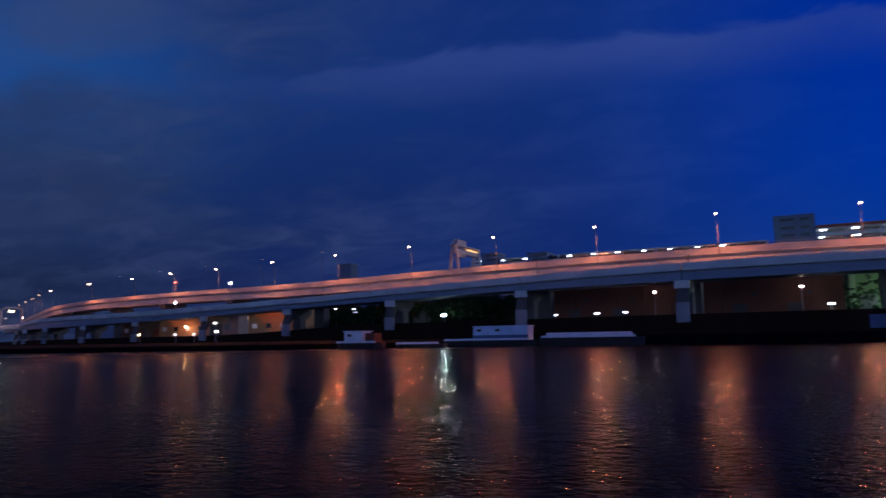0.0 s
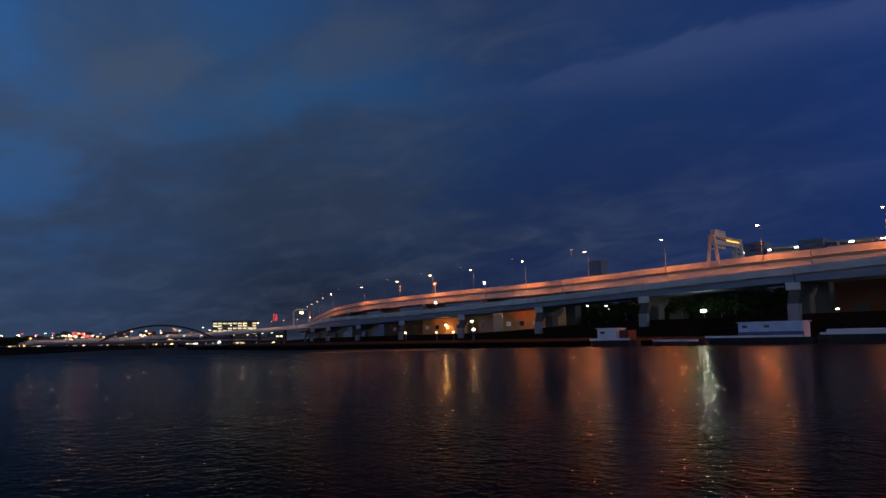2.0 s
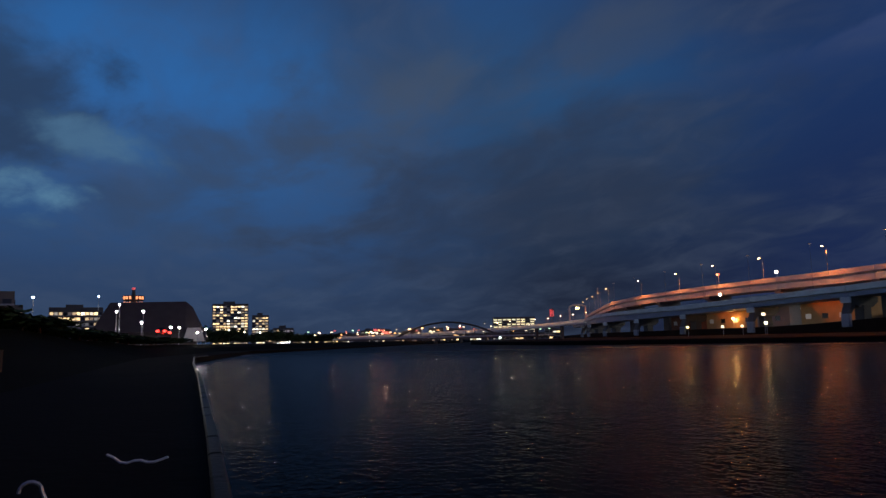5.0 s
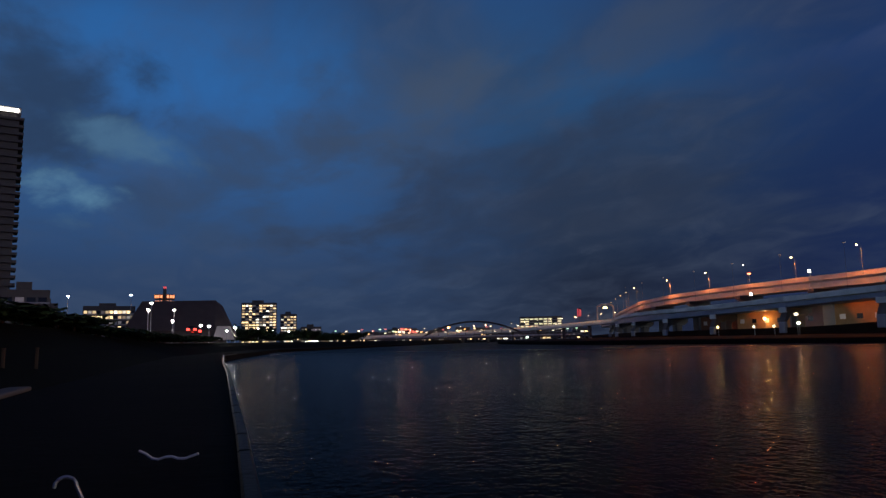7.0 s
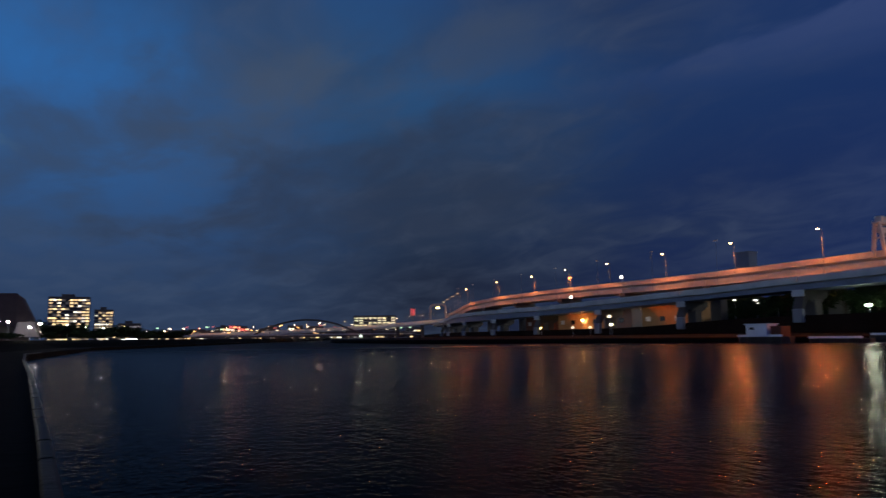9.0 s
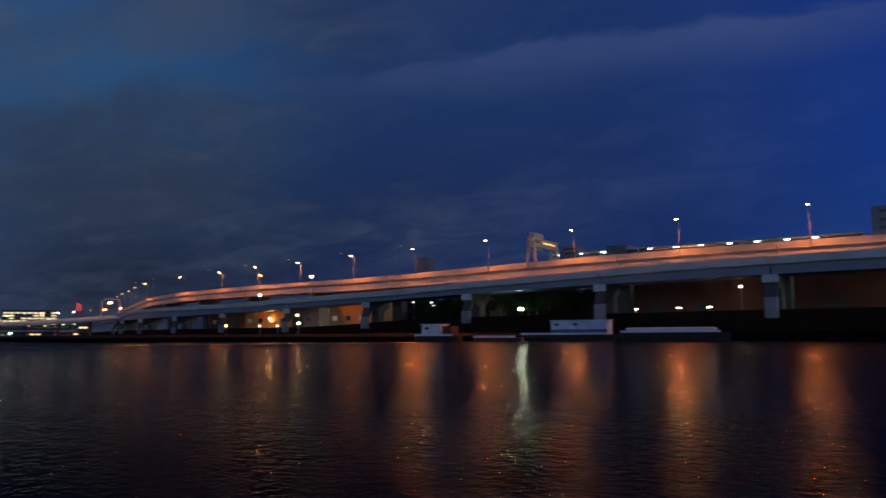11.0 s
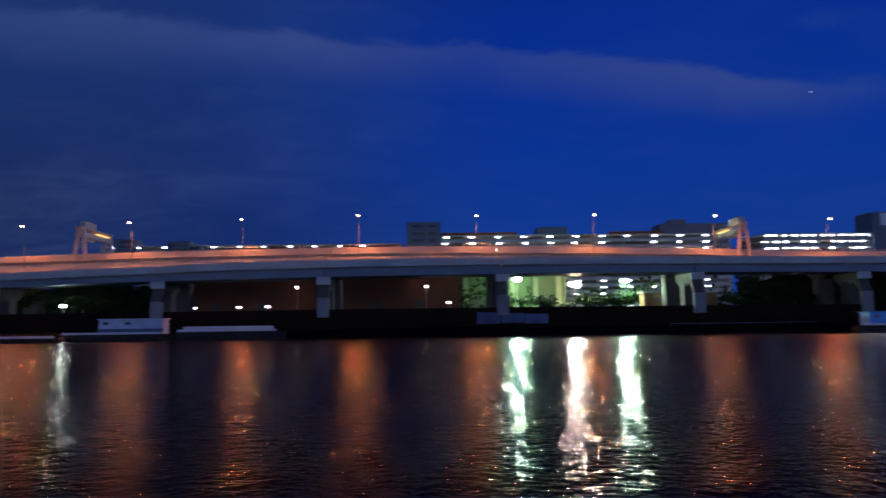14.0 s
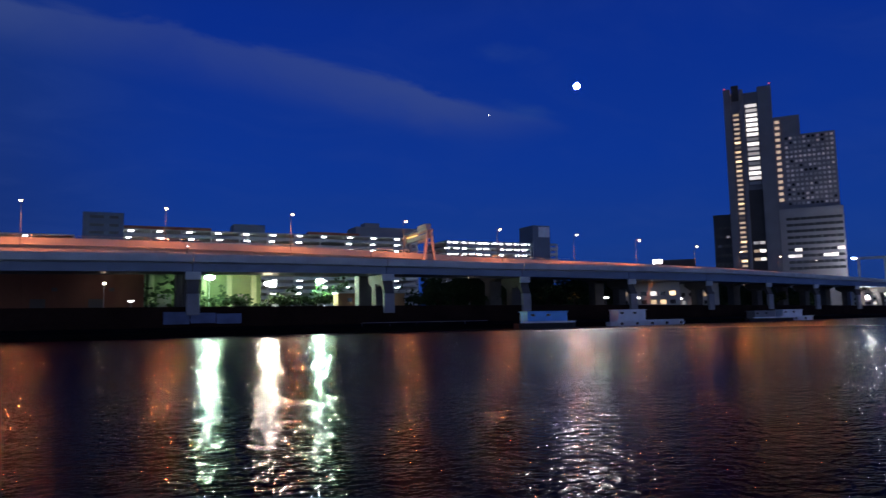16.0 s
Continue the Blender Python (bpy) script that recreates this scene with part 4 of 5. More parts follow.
barge(262, 284, 220, 1.5, "moored white boat with a sloping bow", (264, 276, 4.6, WHITEPAINT), WHITEPAINT)
tarp = thing("quay_hoarding", "dim blue painted hoarding fixed to the river wall", "hoarding", pose(0, line(20) - 11.3, 0))
for k in range(3):
    part("panel", one(12.5 + 6 * k, 18.3 + 6 * k, -0.12, 0.1, 3.0 + 0.2 * (k % 2), 5.9 - 0.25 * k, 0.04), DIMBLUE, tarp)
lad = thing("quay_fence", "low pale rail along the lower quay", "railing", pose(0, 0, 0))
for x in range(60, 100, 8):
    part("rail", tube(bmesh.new(), [(x, line(x) - 17.2, 2.5), (x + 8, line(x + 8) - 17.2, 2.5)], 0.07), GALV, lad)
    part("post", cyl(bmesh.new(), (x, line(x) - 17.2, 1.6), (x, line(x) - 17.2, 2.5), 0.06), GALV, lad)

# ---- tall hotel tower to the east ----
tower = thing("high_rise_tower", "tall grey tower block with lit stair and lobby windows", "tower", facing(-50.5, 590, 8.16) @ Matrix.Diagonal((1.372, 1.372, 1.372, 1)))
part("foundation", one(-28, 36, -0.5, 24, -1.6, -0.02), GREYFACE, tower)
K = 430.0


def tx(az):
    return -K * math.tan(radians(az + 50.5))


def tz(el):
    return K * math.tan(radians(el)) + 2.4 - GROUND


def panes(parent, x0, x1, zs, h, y, mats, cols=1, gap=0.35, name="window"):
    """Rows of window panes, each a thin box of its own, in a chance mixture of the given materials."""
    w = (x1 - x0) / cols
    me = {}
    for z in zs:
        for c in range(cols):
            mat = random.choice(mats)
            if mat is None:
                continue
            if mat not in me:
                ob = put(name, one(-w / 2 + gap / 2, w / 2 - gap / 2, -0.12, 0.02, 0, h), mat, parent)
                me[mat] = ob.data
            else:
                ob = new(name, me[mat])
                ob.parent = parent
            ob.location = (x0 + w * (c + 0.5), y, z)


A0, A1, A2, A3 = tx(-47.35), tx(-50.35), tx(-52.4), tx(-54.6)
zt = tz(16.5)
body = part("main_shaft", one(A0, A0 + 3.6, 0, 24, 0, zt + 1.0, 0.15), GREYFACE, tower)
part("main_shaft", one(A0 + 8.4, A0 + 10.2, -0.6, 22, 0, zt, 0.15), GREYFACE, tower)
part("main_shaft", one(A1 - 5.0, A1 + 2.2, -1.2, 22, 0, zt, 0.15), GREYFACE, tower)
part("core", one(A0 + 3.6, A1 - 5.0, 1.2, 20, 0, zt - 2, 0.1), GREYFACE, tower)
part("parapet_block", one(A0 + 4.2, A0 + 8.0, 0.6, 8, zt - 6, zt + 3.0, 0.2), DARKFACE, tower)
part("dark_shaft", one(A0 + 10.2, A1 - 5.0, 0.8, 1.2, 0, tz(9.2), 0.05), DARKFACE, tower)
TOWERWIN = glow('stair_window', (1.0, 0.66, 0.34), 0.55)
SHADEWIN = glow('curtained_window', (1.0, 0.72, 0.55), 0.035, vary=1.0)
n_fl = 40
panes(tower, A0 + 4.5, A0 + 7.7, [4 + (zt - 16) * i / n_fl for i in range(n_fl)], 1.15, 1.1, [TOWERWIN, TOWERWIN, WARMWIN])
panes(tower, A0 + 11.0, A1 - 5.4, [tz(9.6) + (tz(15.2) - tz(9.6)) * i / 16 for i in range(17)], 1.7, 1.1, [WHITEWIN])
panes(tower, A0 + 11.0, A1 - 5.4, [tz(4.0), tz(4.6), tz(5.2)], 1.6, 0.7, [WHITEWIN, WARMWIN], 2)
for i in range(17):
    part("balcony_slab", one(A0 + 10.4, A1 - 5.2, 0.3, 1.19, tz(9.6) + (tz(15.2) - tz(9.6)) * i / 16 - 0.75, tz(9.6) + (tz(15.2) - tz(9.6)) * i / 16 - 0.3), GREYFACE, tower)
PODIUM = material("pale_grey_podium_tiles", (0.30, 0.30, 0.32), 0.6, grain=0.1, stain=0.2, scale=0.4)
wing = tz(14.3)
part("wing", one(A1 + 2.2, A3, 2, 26, 0, tz(12.9), 0.1), GREYFACE, tower)
part("wing_head", one(A1 + 2.3, A2, 2.5, 22, tz(12.9) + 0.02, wing, 0.1), GREYFACE, tower)
part("podium", one(A1 + 2.4, A3 + 1.2, 0.2, 1.98, 0, tz(7.6), 0.1), PODIUM, tower)
panes(tower, A1 + 2.8, A1 + 5.4, [tz(8.2) + (tz(13.8) - tz(8.2)) * i / 13 for i in range(14)], 1.7, 1.9, [TOWERWIN])
panes(tower, A1 + 7.0, A3 - 0.6, [tz(7.9) + (tz(12.6) - tz(7.9)) * i / 14 for i in range(15)], 1.3, 1.95, [SHADEWIN, SHADEWIN, SHADEWIN, DIMWIN, DIMWIN, GLASS], 11, 0.9)
for i in range(9):
    z = tz(3.2) + (tz(7.2) - tz(3.2)) * i / 9
    panes(tower, A1 + 5.5, A3 + 0.6, [z], 1.5, 0.15, [GLASS] if i not in (2, 3) else [GLASS, WHITEWIN], 8, 0.2)
low = part("side_wing", one(tx(-46.1), A0 - 0.1, 4, 20, 0, tz(7.6), 0.1), DARKFACE, tower)
panes(tower, tx(-46.3), A0 - 0.8, [tz(1.0) + 5.2 * i for i in range(9)], 1.4, 3.95, [GLASS, GLASS, DIMWIN], 3, 0.6)
for x in (A0 + 0.6, A1 + 1.6):
    bcn = bmesh.new()
    bmesh.ops.create_uvsphere(bcn, u_segments=8, v_segments=6, radius=0.5)
    part("warning_light", bcn, REDLAMP, tower, "red aircraft warning light", m=pose(x, 0.5, zt + 1.5))

blk = thing("low_block", "dark low block with two white roof lights", "building", facing(-43.5, 420, GROUND))
part("body", one(-9.5, 9.0, 0, 12, 0, tz(4.25), 0.1), DARKFACE, blk)
for x in (9.8, 12.6):
    part("roof_light", one(-x - 1.0, -x + 1.0, -0.6, 0.0, tz(4.0), tz(4.3)), WHITELAMP, blk)
part("bracket", one(-14, -9.4, 0.02, 1, tz(3.6), tz(4.3)), DARKFACE, blk)
for az, r, w, h, label in ((-41.2, 300, 24, 12, "low lit depot with open bays"), (-44.5, 330, 20, 10, "dim low shed by the piers"), (-56.6, 575, 36, 15, "white floodlit low building by the road")):
    b = thing("depot", label, "building", facing(az, r, GROUND))
    part("body", one(-w / 2, w / 2, 0, 10, 0, h, 0.1), PALE, b)
    part("roof", one(-w / 2 - 0.4, w / 2 + 0.4, -0.6, 10.4, h + 0.02, h + 0.5), GREYFACE, b)
    panes(b, -w / 2 + 1, w / 2 - 1, [1.2, 4.6] if h < 14 else [2, 5, 8], 1.6, -0.05, [WHITEWIN, DARKFACE, WARMWIN, GLASS], 6, 1.6)
for az in (-40.2, -42.3, -46.0, -51.6, -55.2, -56.4):
    r = 262
    a = radians(az)
    x = -r * math.sin(a)
    yard_lamp("yard_lamp", "white lamp under the far spans", x, line(x) + 2.5, GROUND + 3.5, GROUND, WHITELAMP, 2.2, 0.6)
portal = thing("road_gantry", "white steel portal frame above the road", "gantry", facing(-56.2, 574, -0.8) @ Matrix.Diagonal((1.33, 1.33, 1.33, 1)))
part("leg", one(-6.4, -5.4, -0.5, 0.5, 17.2, 30.4), PALE, portal)
part("leg", one(5.4, 6.4, -0.5, 0.5, 17.2, 30.4), PALE, portal)
part("beam", one(-7.2, 7.2, -0.6, 0.6, 30.42, 31.6), PALE, portal)
for x in (-8, 8):
    part("lamp", one(x - 0.9, x + 0.9, -0.4, 0.4, 31.0, 31.5), bpy.data.materials["white_flood"], portal)

# ---- west: near bank with hall, apartment blocks, lamps ----


def apartments(label, az, r, w, h, floors, cols, mats, depth=14, z0=3.0, roof=True, dark_floors=0):
    b = thing("apartment_block", label, "building", facing(az, r, z0))
    part("body", one(-w / 2, w / 2, 0, depth, 0, h, 0.1), DARKFACE, b)
    st = h / (floors + 0.6)
    panes(b, -w / 2 + 0.4, w / 2 - 0.4, [0.6 + st * i for i in range(dark_floors, floors)], st * 0.55, -0.02, mats, cols, w / cols * 0.22)
    for i in range(floors):
        part("balcony", one(-w / 2, w / 2, -0.9, -0.25, 0.6 + st * i - st * 0.18, 0.6 + st * i + st * 0.02), GREYFACE, b)
    if roof:
        part("roof_room", one(-w / 5, w / 8, 3, 9, h + 0.02, h + 2.6, 0.1), DARKFACE, b)
    return b


LIT = [WARMWIN, WARMWIN, WARMWIN, WHITEWIN, GLASS]
apartments("apartment tower with most of its windows lit", 84.65, 800, 37, 43.5, 14, 10, LIT)
apartments("smaller apartment tower with lit windows", 82.42, 800, 17.5, 31, 10, 5, LIT)
apartments("low block with a few lit windows", 80.7, 800, 22, 17, 5, 6, [WARMWIN, GLASS, DIMWIN])
apartments("wide apartment block with warm lit windows", 95.2, 700, 42, 35, 7, 12, LIT)
apartments("narrow block with yellow lit windows", 99.1, 420, 9, 22, 6, 3, [WARMWIN, WARMWIN, GLASS])
apartments("dim balcony block beside the tower", 100.5, 250, 13, 15.5, 5, 4, [GLASS, GLASS, DIMWIN], z0=4.4)

hi = thing("apartment_tower", "dark high-rise with stepped balconies and a lit crown", "tower", facing(103.2, 330, 4.4))
W = 330 * math.tan(radians(2.0))
H_ = 330 * math.tan(radians(16.0)) - 2
part("body", one(-22, W - 1.5, 0, 24, 0, H_, 0.15), DARKFACE, hi)
for i in range(29):
    z = 4 + (H_ - 7) * i / 28
    part("balcony", one(W - 9, W + 0.2, -1.0, 8, z, z + 1.15, 0.05), DARKFACE, hi)
panes(hi, -20, W - 9, [5 + (H_ - 7) * i / 28 for i in range(28)], 1.3, -0.05, [GLASS, GLASS, GLASS, GLASS, DIMWIN, GLASS, WARMWIN], 6, 1.6)
part("crown", one(-22.4, W - 1.0, -0.6, 24, H_ + 0.02, H_ + 2.4, 0.2), PALE, hi)
part("crown_light", one(-20, W - 2.0, -0.95, -0.62, H_ + 0.3, H_ + 1.6), WHITELAMP, hi, "bright white crown light")

hall = thing("gabled_hall", "large dark hall with a steep roof and a pale gable", "building", facing(90.2, 260, 3.0))
rt, ev = 260 * math.tan(radians(3.5)) - 0.6, 4.0
part("wall", one(-16.5, 14.5, 0, 30, 0, ev, 0.1), DARKFACE, hall)
part("roof", sweep([[(-18.5, -1, ev), (-18.5, 31, ev), (-18.5, 31, ev + 0.4), (-13.5, 15, rt - 0.4), (-13.5, 12, rt - 0.4), (-18.5, -1, ev + 0.4)],
                    [(10.5, -1, ev), (10.5, 31, ev), (10.5, 31, ev + 0.4), (11.0, 15, rt), (11.0, 12, rt), (10.5, -1, ev + 0.4)],
                    [(18, -1, ev - 2.5), (18, 31, ev - 2.5), (18, 31, ev - 2.1), (13.5, 15, rt - 2), (13.5, 12, rt - 2), (18, -1, ev - 2.1)]]), material("dark_roof_tiles", (0.05, 0.04, 0.04), 0.7, grain=0.2, stain=0.3), hall)
part("gable", sweep([[(9.8, -1.6, 1.0), (17.0, -1.6, 1.0), (15.4, -1.6, 5.6), (11.2, -1.6, 5.6)], [(9.8, -1.2, 1.0), (17.0, -1.2, 1.0), (15.4, -1.2, 5.6), (11.2, -1.2, 5.6)]]), PALE, hall)
part("annex", sweep([[(-27, -4, 0), (-18, -4, 0), (-18, -4, 4.0), (-22.5, -4, 6.6), (-27, -4, 4.0)], [(-27, 4, 0), (-18, 4, 0), (-18, 4, 4.0), (-22.5, 4, 6.6), (-27, 4, 4.0)]]), GREYFACE, hall)

ctl = thing("beacon_tower", "tower with a crown of red and orange lights", "tower", facing(91.5, 620, 3.0))
part("shaft", cyl(bmesh.new(), (0, 0, 0), (0, 0, 36), 3.2, 2.8, 16), GREYFACE, ctl)
part("gallery", cyl(bmesh.new(), (0, 0, 36.02), (0, 0, 40), 7.4, 8.2, 20), DARKFACE, ctl)
NEON = glow("orange_neon", (1.0, 0.30, 0.09), 1.6)
for u in (-6.6, -4.7, -2.4, 2.4, 4.7, 6.6):
    part("gallery_light", one(u - 0.75, u + 0.75, -8.7 + 0.06 * u * u, -8.3 + 0.06 * u * u, 37.0, 39.3, 0.1), NEON, ctl)
    part("lower_light", one(u - 0.5, u + 0.5, -8.2 + 0.06 * u * u, -7.9 + 0.06 * u * u, 34.2, 35.0, 0.1), NEON, ctl)
part("mast", cyl(bmesh.new(), (0, 0, 40.02), (0, 0, 45), 1.6, 1.2, 10), DARKFACE, ctl)
part("top_light", cyl(bmesh.new(), (0, 0, 45.02), (0, 0, 46.6), 1.3, 1.3, 10), REDLAMP, ctl)

BANKLAMP = glow("bank_lamp", (1.0, 0.93, 0.80), 300)
BANKS = ((86.4, 1.25, 260), (84.7, 1.12, 330), (83.6, 0.98, 360), (88.3, 1.38, 230), (87.0, 1.02, 240), (88.9, 1.42, 215), (81.3, 0.82, 430), (80.3, 0.71, 480), (79.5, 0.70, 520), (78.3, 0.68, 560), (90.9, 1.8, 190), (92.4, 3.1, 210), (92.6, 2.6, 200), (90.8, 2.6, 220), (97.9, 3.6, 210), (93.8, 3.7, 320), (82.4, 0.9, 400))
for az, el, r in BANKS:
    a = radians(az)
    z = 2.4 + r * math.tan(radians(el))
    ob = thing("street_lamp", "white street lamp on the near bank promenade", "street lamp", facing(az, r, 0), "lamps along the near bank")
    part("pole", cyl(bmesh.new(), (0, 0.35, 0.5), (0, 0.35, z + 0.4), 0.10, 0.07), GALV, ob)
    hd = part("lamp_head", one(-0.5, 0.5, -0.35, 0.5, z + 0.3, z + 0.46, 0.04), GALV, ob)
    part("lens", blob(0, 0, z, 0.30, 0.24, 0.20), BANKLAMP, hd)
for k in range(9):
    az, r = 81.6 - 0.17 * k, 330 + 16 * k
    s = thing("path_light", "small warm light along the shore steps", "lamp", facing(az, r, 0), "lights along the shore path")
    part("post", cyl(bmesh.new(), (0, 0.2, 0.5), (0, 0.2, 2.3 + 0.13 * k), 0.05), GALV, s)
    part("lens", one(-0.55, 0.55, -0.2, 0.2, 2.3 + 0.13 * k, 2.75 + 0.13 * k), WARMWIN if k == 4 else STRIP, s)


def car(m, label, tail):
    c = thing("car", label, "car", m, "cars on the near bank")
    part("body", one(-0.85, 0.85, -2.1, 2.1, 0.35, 0.95, 0.12), DARKFACE, c)
    part("cabin", sweep([[(-0.75, -1.5, 0.96), (0.75, -1.5, 0.96), (0.75, 1.2, 0.96), (-0.75, 1.2, 0.96)], [(-0.6, -0.9, 1.5), (0.6, -0.9, 1.5), (0.6, 0.6, 1.5), (-0.6, 0.6, 1.5)]]), GLASS, c)
    for x in (-0.8, 0.8):
        for y in (-1.35, 1.35):
            wh = part("wheel", cyl(bmesh.new(), (x - 0.1, y, 0.33), (x + 0.1, y, 0.33), 0.33, 0.33, 14), HULL, c)
        part("tail_lamp" if tail else "headlamp", one(x * 0.8 - 0.3, x * 0.8 + 0.3, -2.2, -2.08, 0.6, 1.0), glow("tail_lamp", (1.0, 0.035, 0.015), 4) if tail and "tail_lamp" not in bpy.data.materials else bpy.data.materials["tail_lamp"] if tail else WHITELAMP, c)
    return c


car(facing(89.55, 150, 4.6), "dark car with red tail lamps lit", True)
car(facing(89.2, 152, 4.3), "dark car with red tail lamps lit", True)

# bushes on the levee
rnd = random.Random(5)
for i in range(46):
    x = -190 + 4.0 * i + rnd.uniform(-1.5, 1.5)
    y = float(np.interp(x, NX, NY)) - 18.5 + rnd.uniform(-1.5, 2)
    k = min(1.0, max(0.0, (x + 150) / 60))
    m = pose(x, y, 2.7 + 1.6 * k, 0, 0, 61 * i)
    copy_thing(kinds[2], m @ Matrix.Diagonal((1, 1, rnd.uniform(0.28, 0.40), 1)))

# ---- arch bridge and the city beyond ----
br = thing("arch_bridge", "dark steel arch road bridge across the river", "bridge", facing(67.8, 560, 0))


def bx(az):
    return -560 * math.tan(radians(az - 67.8))


L0, L1 = bx(72.1), bx(63.6)
part("deck", one(bx(76), bx(59.5), -5, 5, 3.6, 4.9, 0.1), DARKFACE, br)
part("railing", one(bx(76), bx(59.5), -5.1, -4.95, 4.92, 5.9), GALV, br)
for v in (-4.6, 4.6):
    pts = []
    for i in range(25):
        u = -1 + 2 * i / 24
        pts.append(((L0 + L1) / 2 + u * (L1 - L0) / 2, v, 4.4 + 12.2 * (1 - u * u)))
    part("arch_rib", tube(bmesh.new(), pts, 0.55, 8), DARKFACE, br)
    for i in range(2, 23, 2):
        part("hanger", cyl(bmesh.new(), (pts[i][0], v, 4.9), pts[i], 0.1, 0.1, 5), DARKFACE, br)
for az in (74.2, 72.2, 63.5, 61.5):
    part("pier", one(bx(az) - 1.6, bx(az) + 1.6, -4.5, 4.5, -2, 3.58, 0.2), PIER, br)
for az in (75, 73.5, 71.7, 70.2, 69.1, 67.4, 66.2, 65.0, 62.8, 61.6):
    p = part("lamp_post", cyl(bmesh.new(), (bx(az), 5.0, 4.9), (bx(az), 5.0, 8.6), 0.08), GALV, br)
    part("lamp", one(bx(az) - 0.7, bx(az) + 0.7, 4.7, 5.3, 8.62, 9.1), CITYLAMP, p)
part("navigation_lamp", one(bx(63.75) - 0.9, bx(63.75) + 0.9, -5.7, -5.2, 3.2, 4.6), glow("green_white_lamp", (0.75, 1.0, 0.85), 2.9), br, "bright green-white navigation lamp")

apartments("long white office block with rows of lit windows", 62.6, 760, 44, 19, 7, 9, [OFFICEWIN, OFFICEWIN, OFFICEWIN, GLASS], z0=GROUND, roof=False, dark_floors=2)
rnd = random.Random(21)
random.seed(4)
for k in range(30):
    az = 59.5 + 23 * (k + rnd.random() * 0.6) / 30
    far = 820 + rnd.uniform(0, 220)
    h = rnd.uniform(8, 17)
    apartments("distant low building with scattered city lights", az, far, rnd.uniform(12, 30), h, max(2, int(h / 4)), rnd.randint(3, 6), [GLASS, DARKFACE, WARMWIN, WHITEWIN, WARMWIN, DARKFACE], z0=2.0, roof=rnd.random() > 0.6)
for k in range(46):
    az = 59.6 + 19.5 * (k + rnd.random() * 0.7) / 46
    r = 640 + rnd.uniform(0, 120)
    ob = thing("street_lamp", "distant city street lamp", "street lamp", facing(az, r, 0), "lamps of the far city")
    z = 2.4 + r * math.tan(radians(rnd.uniform(0.35, 1.05)))
    part("pole", cyl(bmesh.new(), (0, 0.5, 1), (0, 0.5, z), 0.1, 0.1, 5), GALV, ob)
    part("lens", one(-1.0, 1.0, -0.3, 0.4, z, z + 0.8), rnd.choice([CITYLAMP, CITYLAMP, AMBERLAMP, AMBERLAMP, GREENLAMP, REDLAMP]), ob)
for az, el, r, w, h, label in ((73.3, 0.95, 780, 12, 2.6, "pink-red neon sign on a far roof"), (72.7, 0.75, 780, 10, 3.0, "pink-red neon sign on a far roof"), (59.6, 2.0, 700, 4, 7, "red neon sign on a dark building"), (59.0, 1.1, 640, 12, 2, "red-orange lit roadside sign")):
    z = 2.4 + r * math.tan(radians(el))
    s = thing("neon_sign", label, "sign", facing(az, r, 0))
    part("frame", one(-w / 2, w / 2, 0.1, 0.6, z - h / 2 - 0.3, z + h / 2 + 0.3), DARKFACE, s)
    part("mast", cyl(bmesh.new(), (0, 0.9, 1.5), (0, 0.9, z), 0.3), DARKFACE, s)
    for k in range(3):
        part("bar", one(-w / 2 + 0.3 + k * w / 3, -w / 2 + (k + 1) * w / 3 - 0.3, -0.1, 0.08, z - h / 2, z + h / 2 - 0.5 * k), REDLAMP, s)
ring = thing("sign_gantry", "orange-lit sign gantry at the bend of the viaduct", "gantry", facing(57.6, 560, 0))
for u in (-6, 6):
    part("leg", cyl(bmesh.new(), (u, 0, 14), (u, 0, 26), 0.5, 0.5, 8), ORANGEPAINT, ring)
part("beam", tube(bmesh.new(), [(-6, 0, 26), (-3, 0, 27.5), (3, 0, 27.5), (6, 0, 26)], 0.6, 8), ORANGEPAINT, ring)
part("lamp", one(-1.4, 1.4, -0.8, -0.2, 24.2, 25.6), YELLOWLAMP, ring)

# the expressway's approach beyond the arch bridge, under its own lamps
approach = thing("approach_viaduct", "distant approach road glowing under orange lamps", "viaduct")
ROAD = [(78.0 - 1.0 * k, 690 - 9.0 * k, 6.2 + 0.012 * k * k + 0.10 * k) for k in range(22)]
way = [(-r * math.sin(radians(az)), r * math.cos(radians(az)), z) for az, r, z in ROAD]
for k in range(0, 21, 3):
    run = way[k:k + 4]
    part("deck_slab", sweep([[(x, y, z - 1.3), (x, y, z), (x - 8, y + 8, z), (x - 8, y + 8, z - 1.3)] for x, y, z in run]), CONCRETE, approach)
    part("parapet", sweep([[(x - 8, y + 8, z + 0.01), (x - 8, y + 8, z + 1.9), (x - 8.4, y + 8.4, z + 1.9), (x - 8.4, y + 8.4, z + 0.01)] for x, y, z in run]), CONCRETE, approach)
for x, y, z in way[1::2]:
    part("pier", one(x - 5.0, x - 3.0, y + 3, y + 5, 0, z - 1.32, 0.2), PIER, approach)
ROADLAMP = glow("approach_road_lamp", (1.0, 0.34, 0.10), 450)
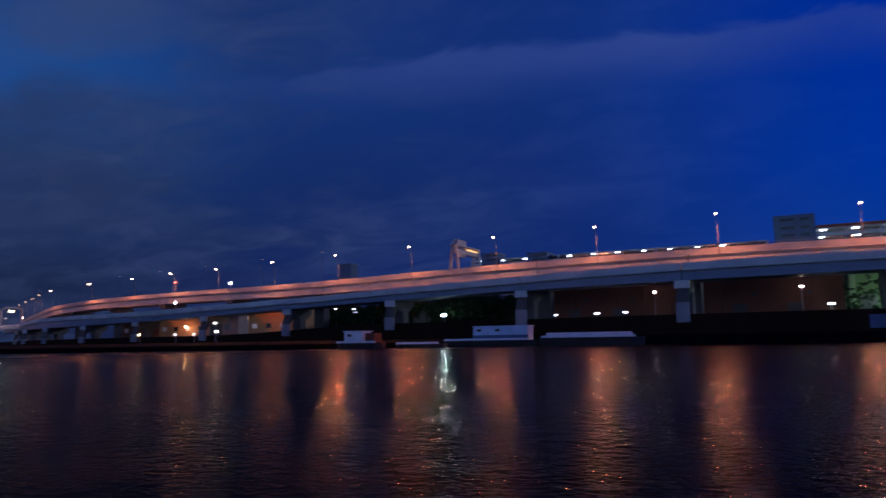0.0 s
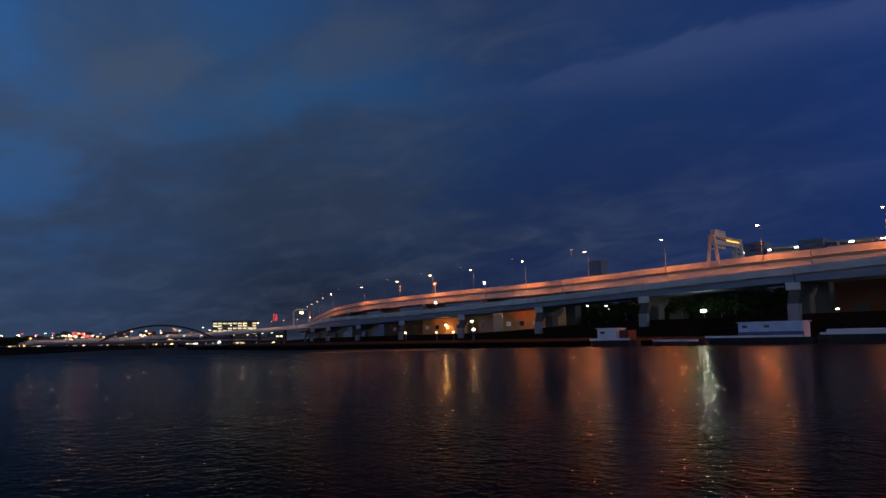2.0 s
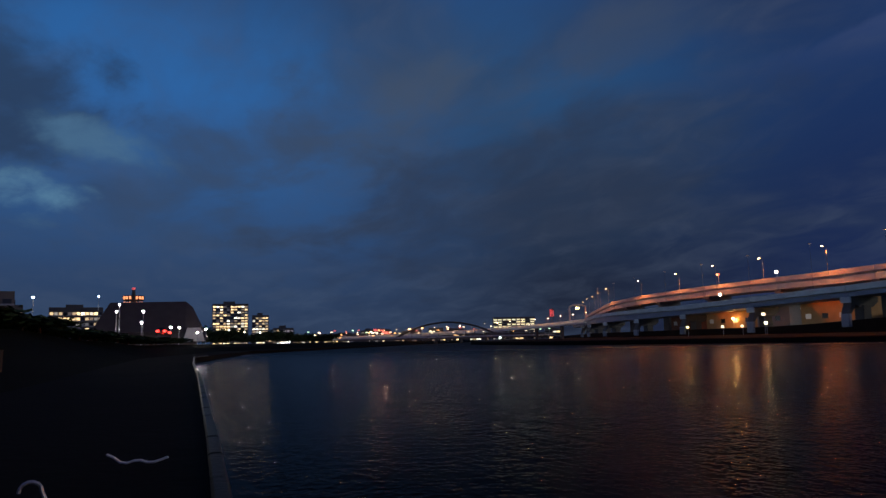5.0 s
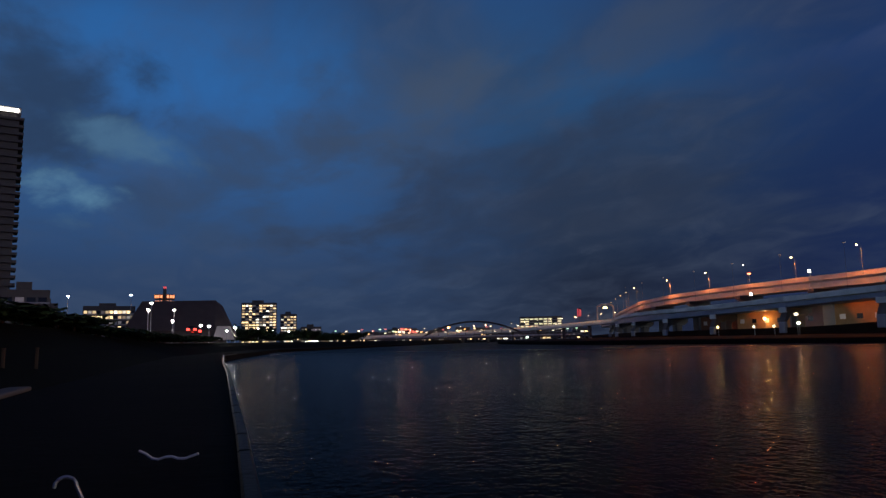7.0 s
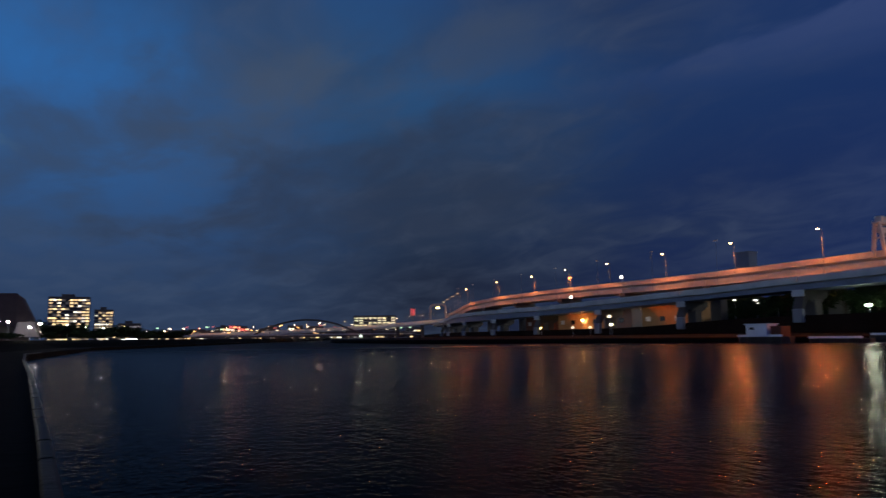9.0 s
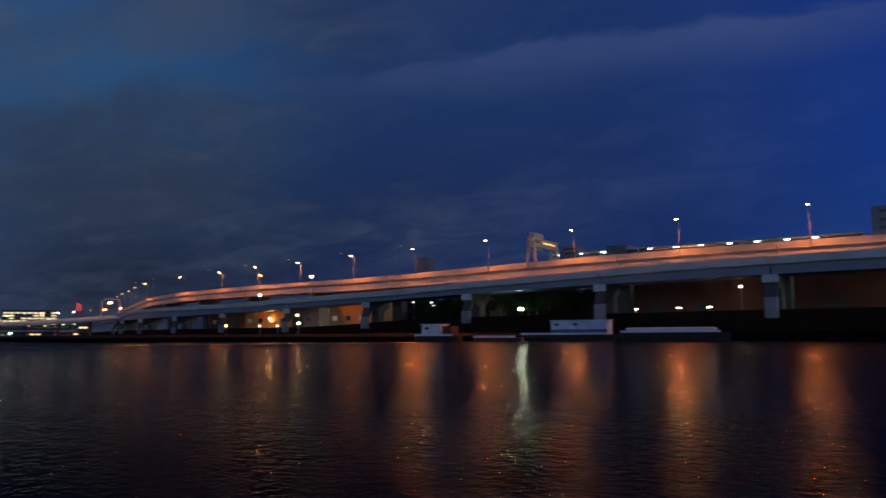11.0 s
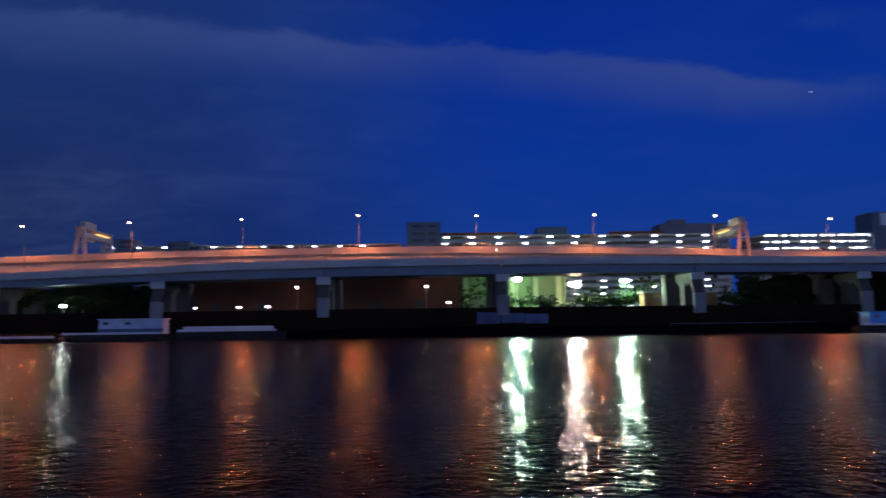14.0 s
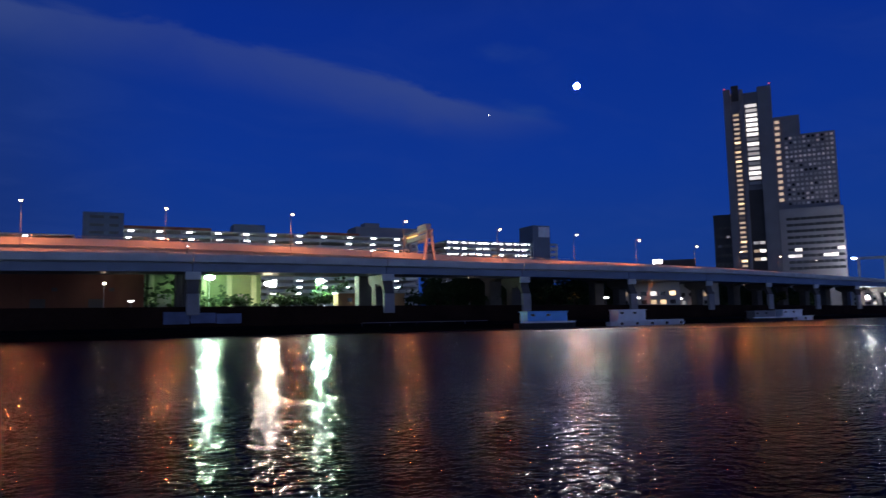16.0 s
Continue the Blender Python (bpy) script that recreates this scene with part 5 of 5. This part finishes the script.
for x, y, z in way:
    la = thing("street_lamp", "distant orange lamp beside the approach road", "street lamp", pose(x - 1.0, y + 1.0, z), "lamps along the approach road")
    part("pole", cyl(bmesh.new(), (0, 0, -0.05), (0, 0, 5.6), 0.09, 0.06, 6), DARKPOLE, la)
    hd = part("lamp_head", one(-0.45, 0.45, 0.0, 0.9, 5.6, 5.75, 0.04), DARKPOLE, la)
    part("lens", one(-0.3, 0.3, 0.2, 0.7, 5.46, 5.59, 0.03), ROADLAMP, hd)
rnd = random.Random(31)
for k in range(26):
    az = 77.2 + 11.2 * k / 25 + rnd.uniform(-0.15, 0.15)
    r = 470 - 7.5 * k + rnd.uniform(-15, 15)
    copy_thing(kinds[k % 2], facing(az, r, 2.2) @ Matrix.Diagonal((1.25, 1.25, rnd.uniform(0.6, 0.95), 1)))

# ---- small things on the near quay ----
LIMEWASH = material("pale_worn_plastic", (0.55, 0.55, 0.52), 0.6, grain=0.1, stain=0.3)
rope = tube(bmesh.new(), [(-10.9 + 0.03 * i, -0.55 + 0.085 * i, 0.88 + (0.10 if i == 0 else 0.04 if i in (1, 9) else 0.0) + 0.02 * math.sin(i * 1.7)) for i in range(10)], 0.018, 6)
tagged(put("mooring_rope", rope, LIMEWASH), "pale mooring rope lying on the dark quay", "rope")
hook = tube(bmesh.new(), [(-8.1, -0.86 - 0.035 * i, 0.8 + 0.08 * i) for i in range(4)] + [(-8.1, -0.965 - 0.10 * (1 - math.cos(k * 0.45)), 1.04 + 0.10 * math.sin(k * 0.45)) for k in range(8)], 0.018, 8)
tagged(put("ladder_hoop", hook, GALV), "hooked steel grab rail standing on the quay", "rail")
for x, y in ((-33, -8.2), (-36, -7.4), (-39.5, -6.7)):
    p = thing("fence_post", "weathered wooden fence post at the foot of the levee", "post", pose(x, y, 0.8), "fence posts on the levee")
    part("stake", one(-0.07, 0.07, -0.07, 0.07, 0, 1.55, 0.02), BARK, p)
    part("cap", one(-0.09, 0.09, -0.09, 0.09, 1.56, 1.62, 0.02), BARK, p)
pad = one(-30, -22, -8.8, -5.2, 0.86, 1.02, 0.04)
tagged(put("concrete_pad", pad, DARKFACE), "dark concrete landing pad on the near quay", "slab")
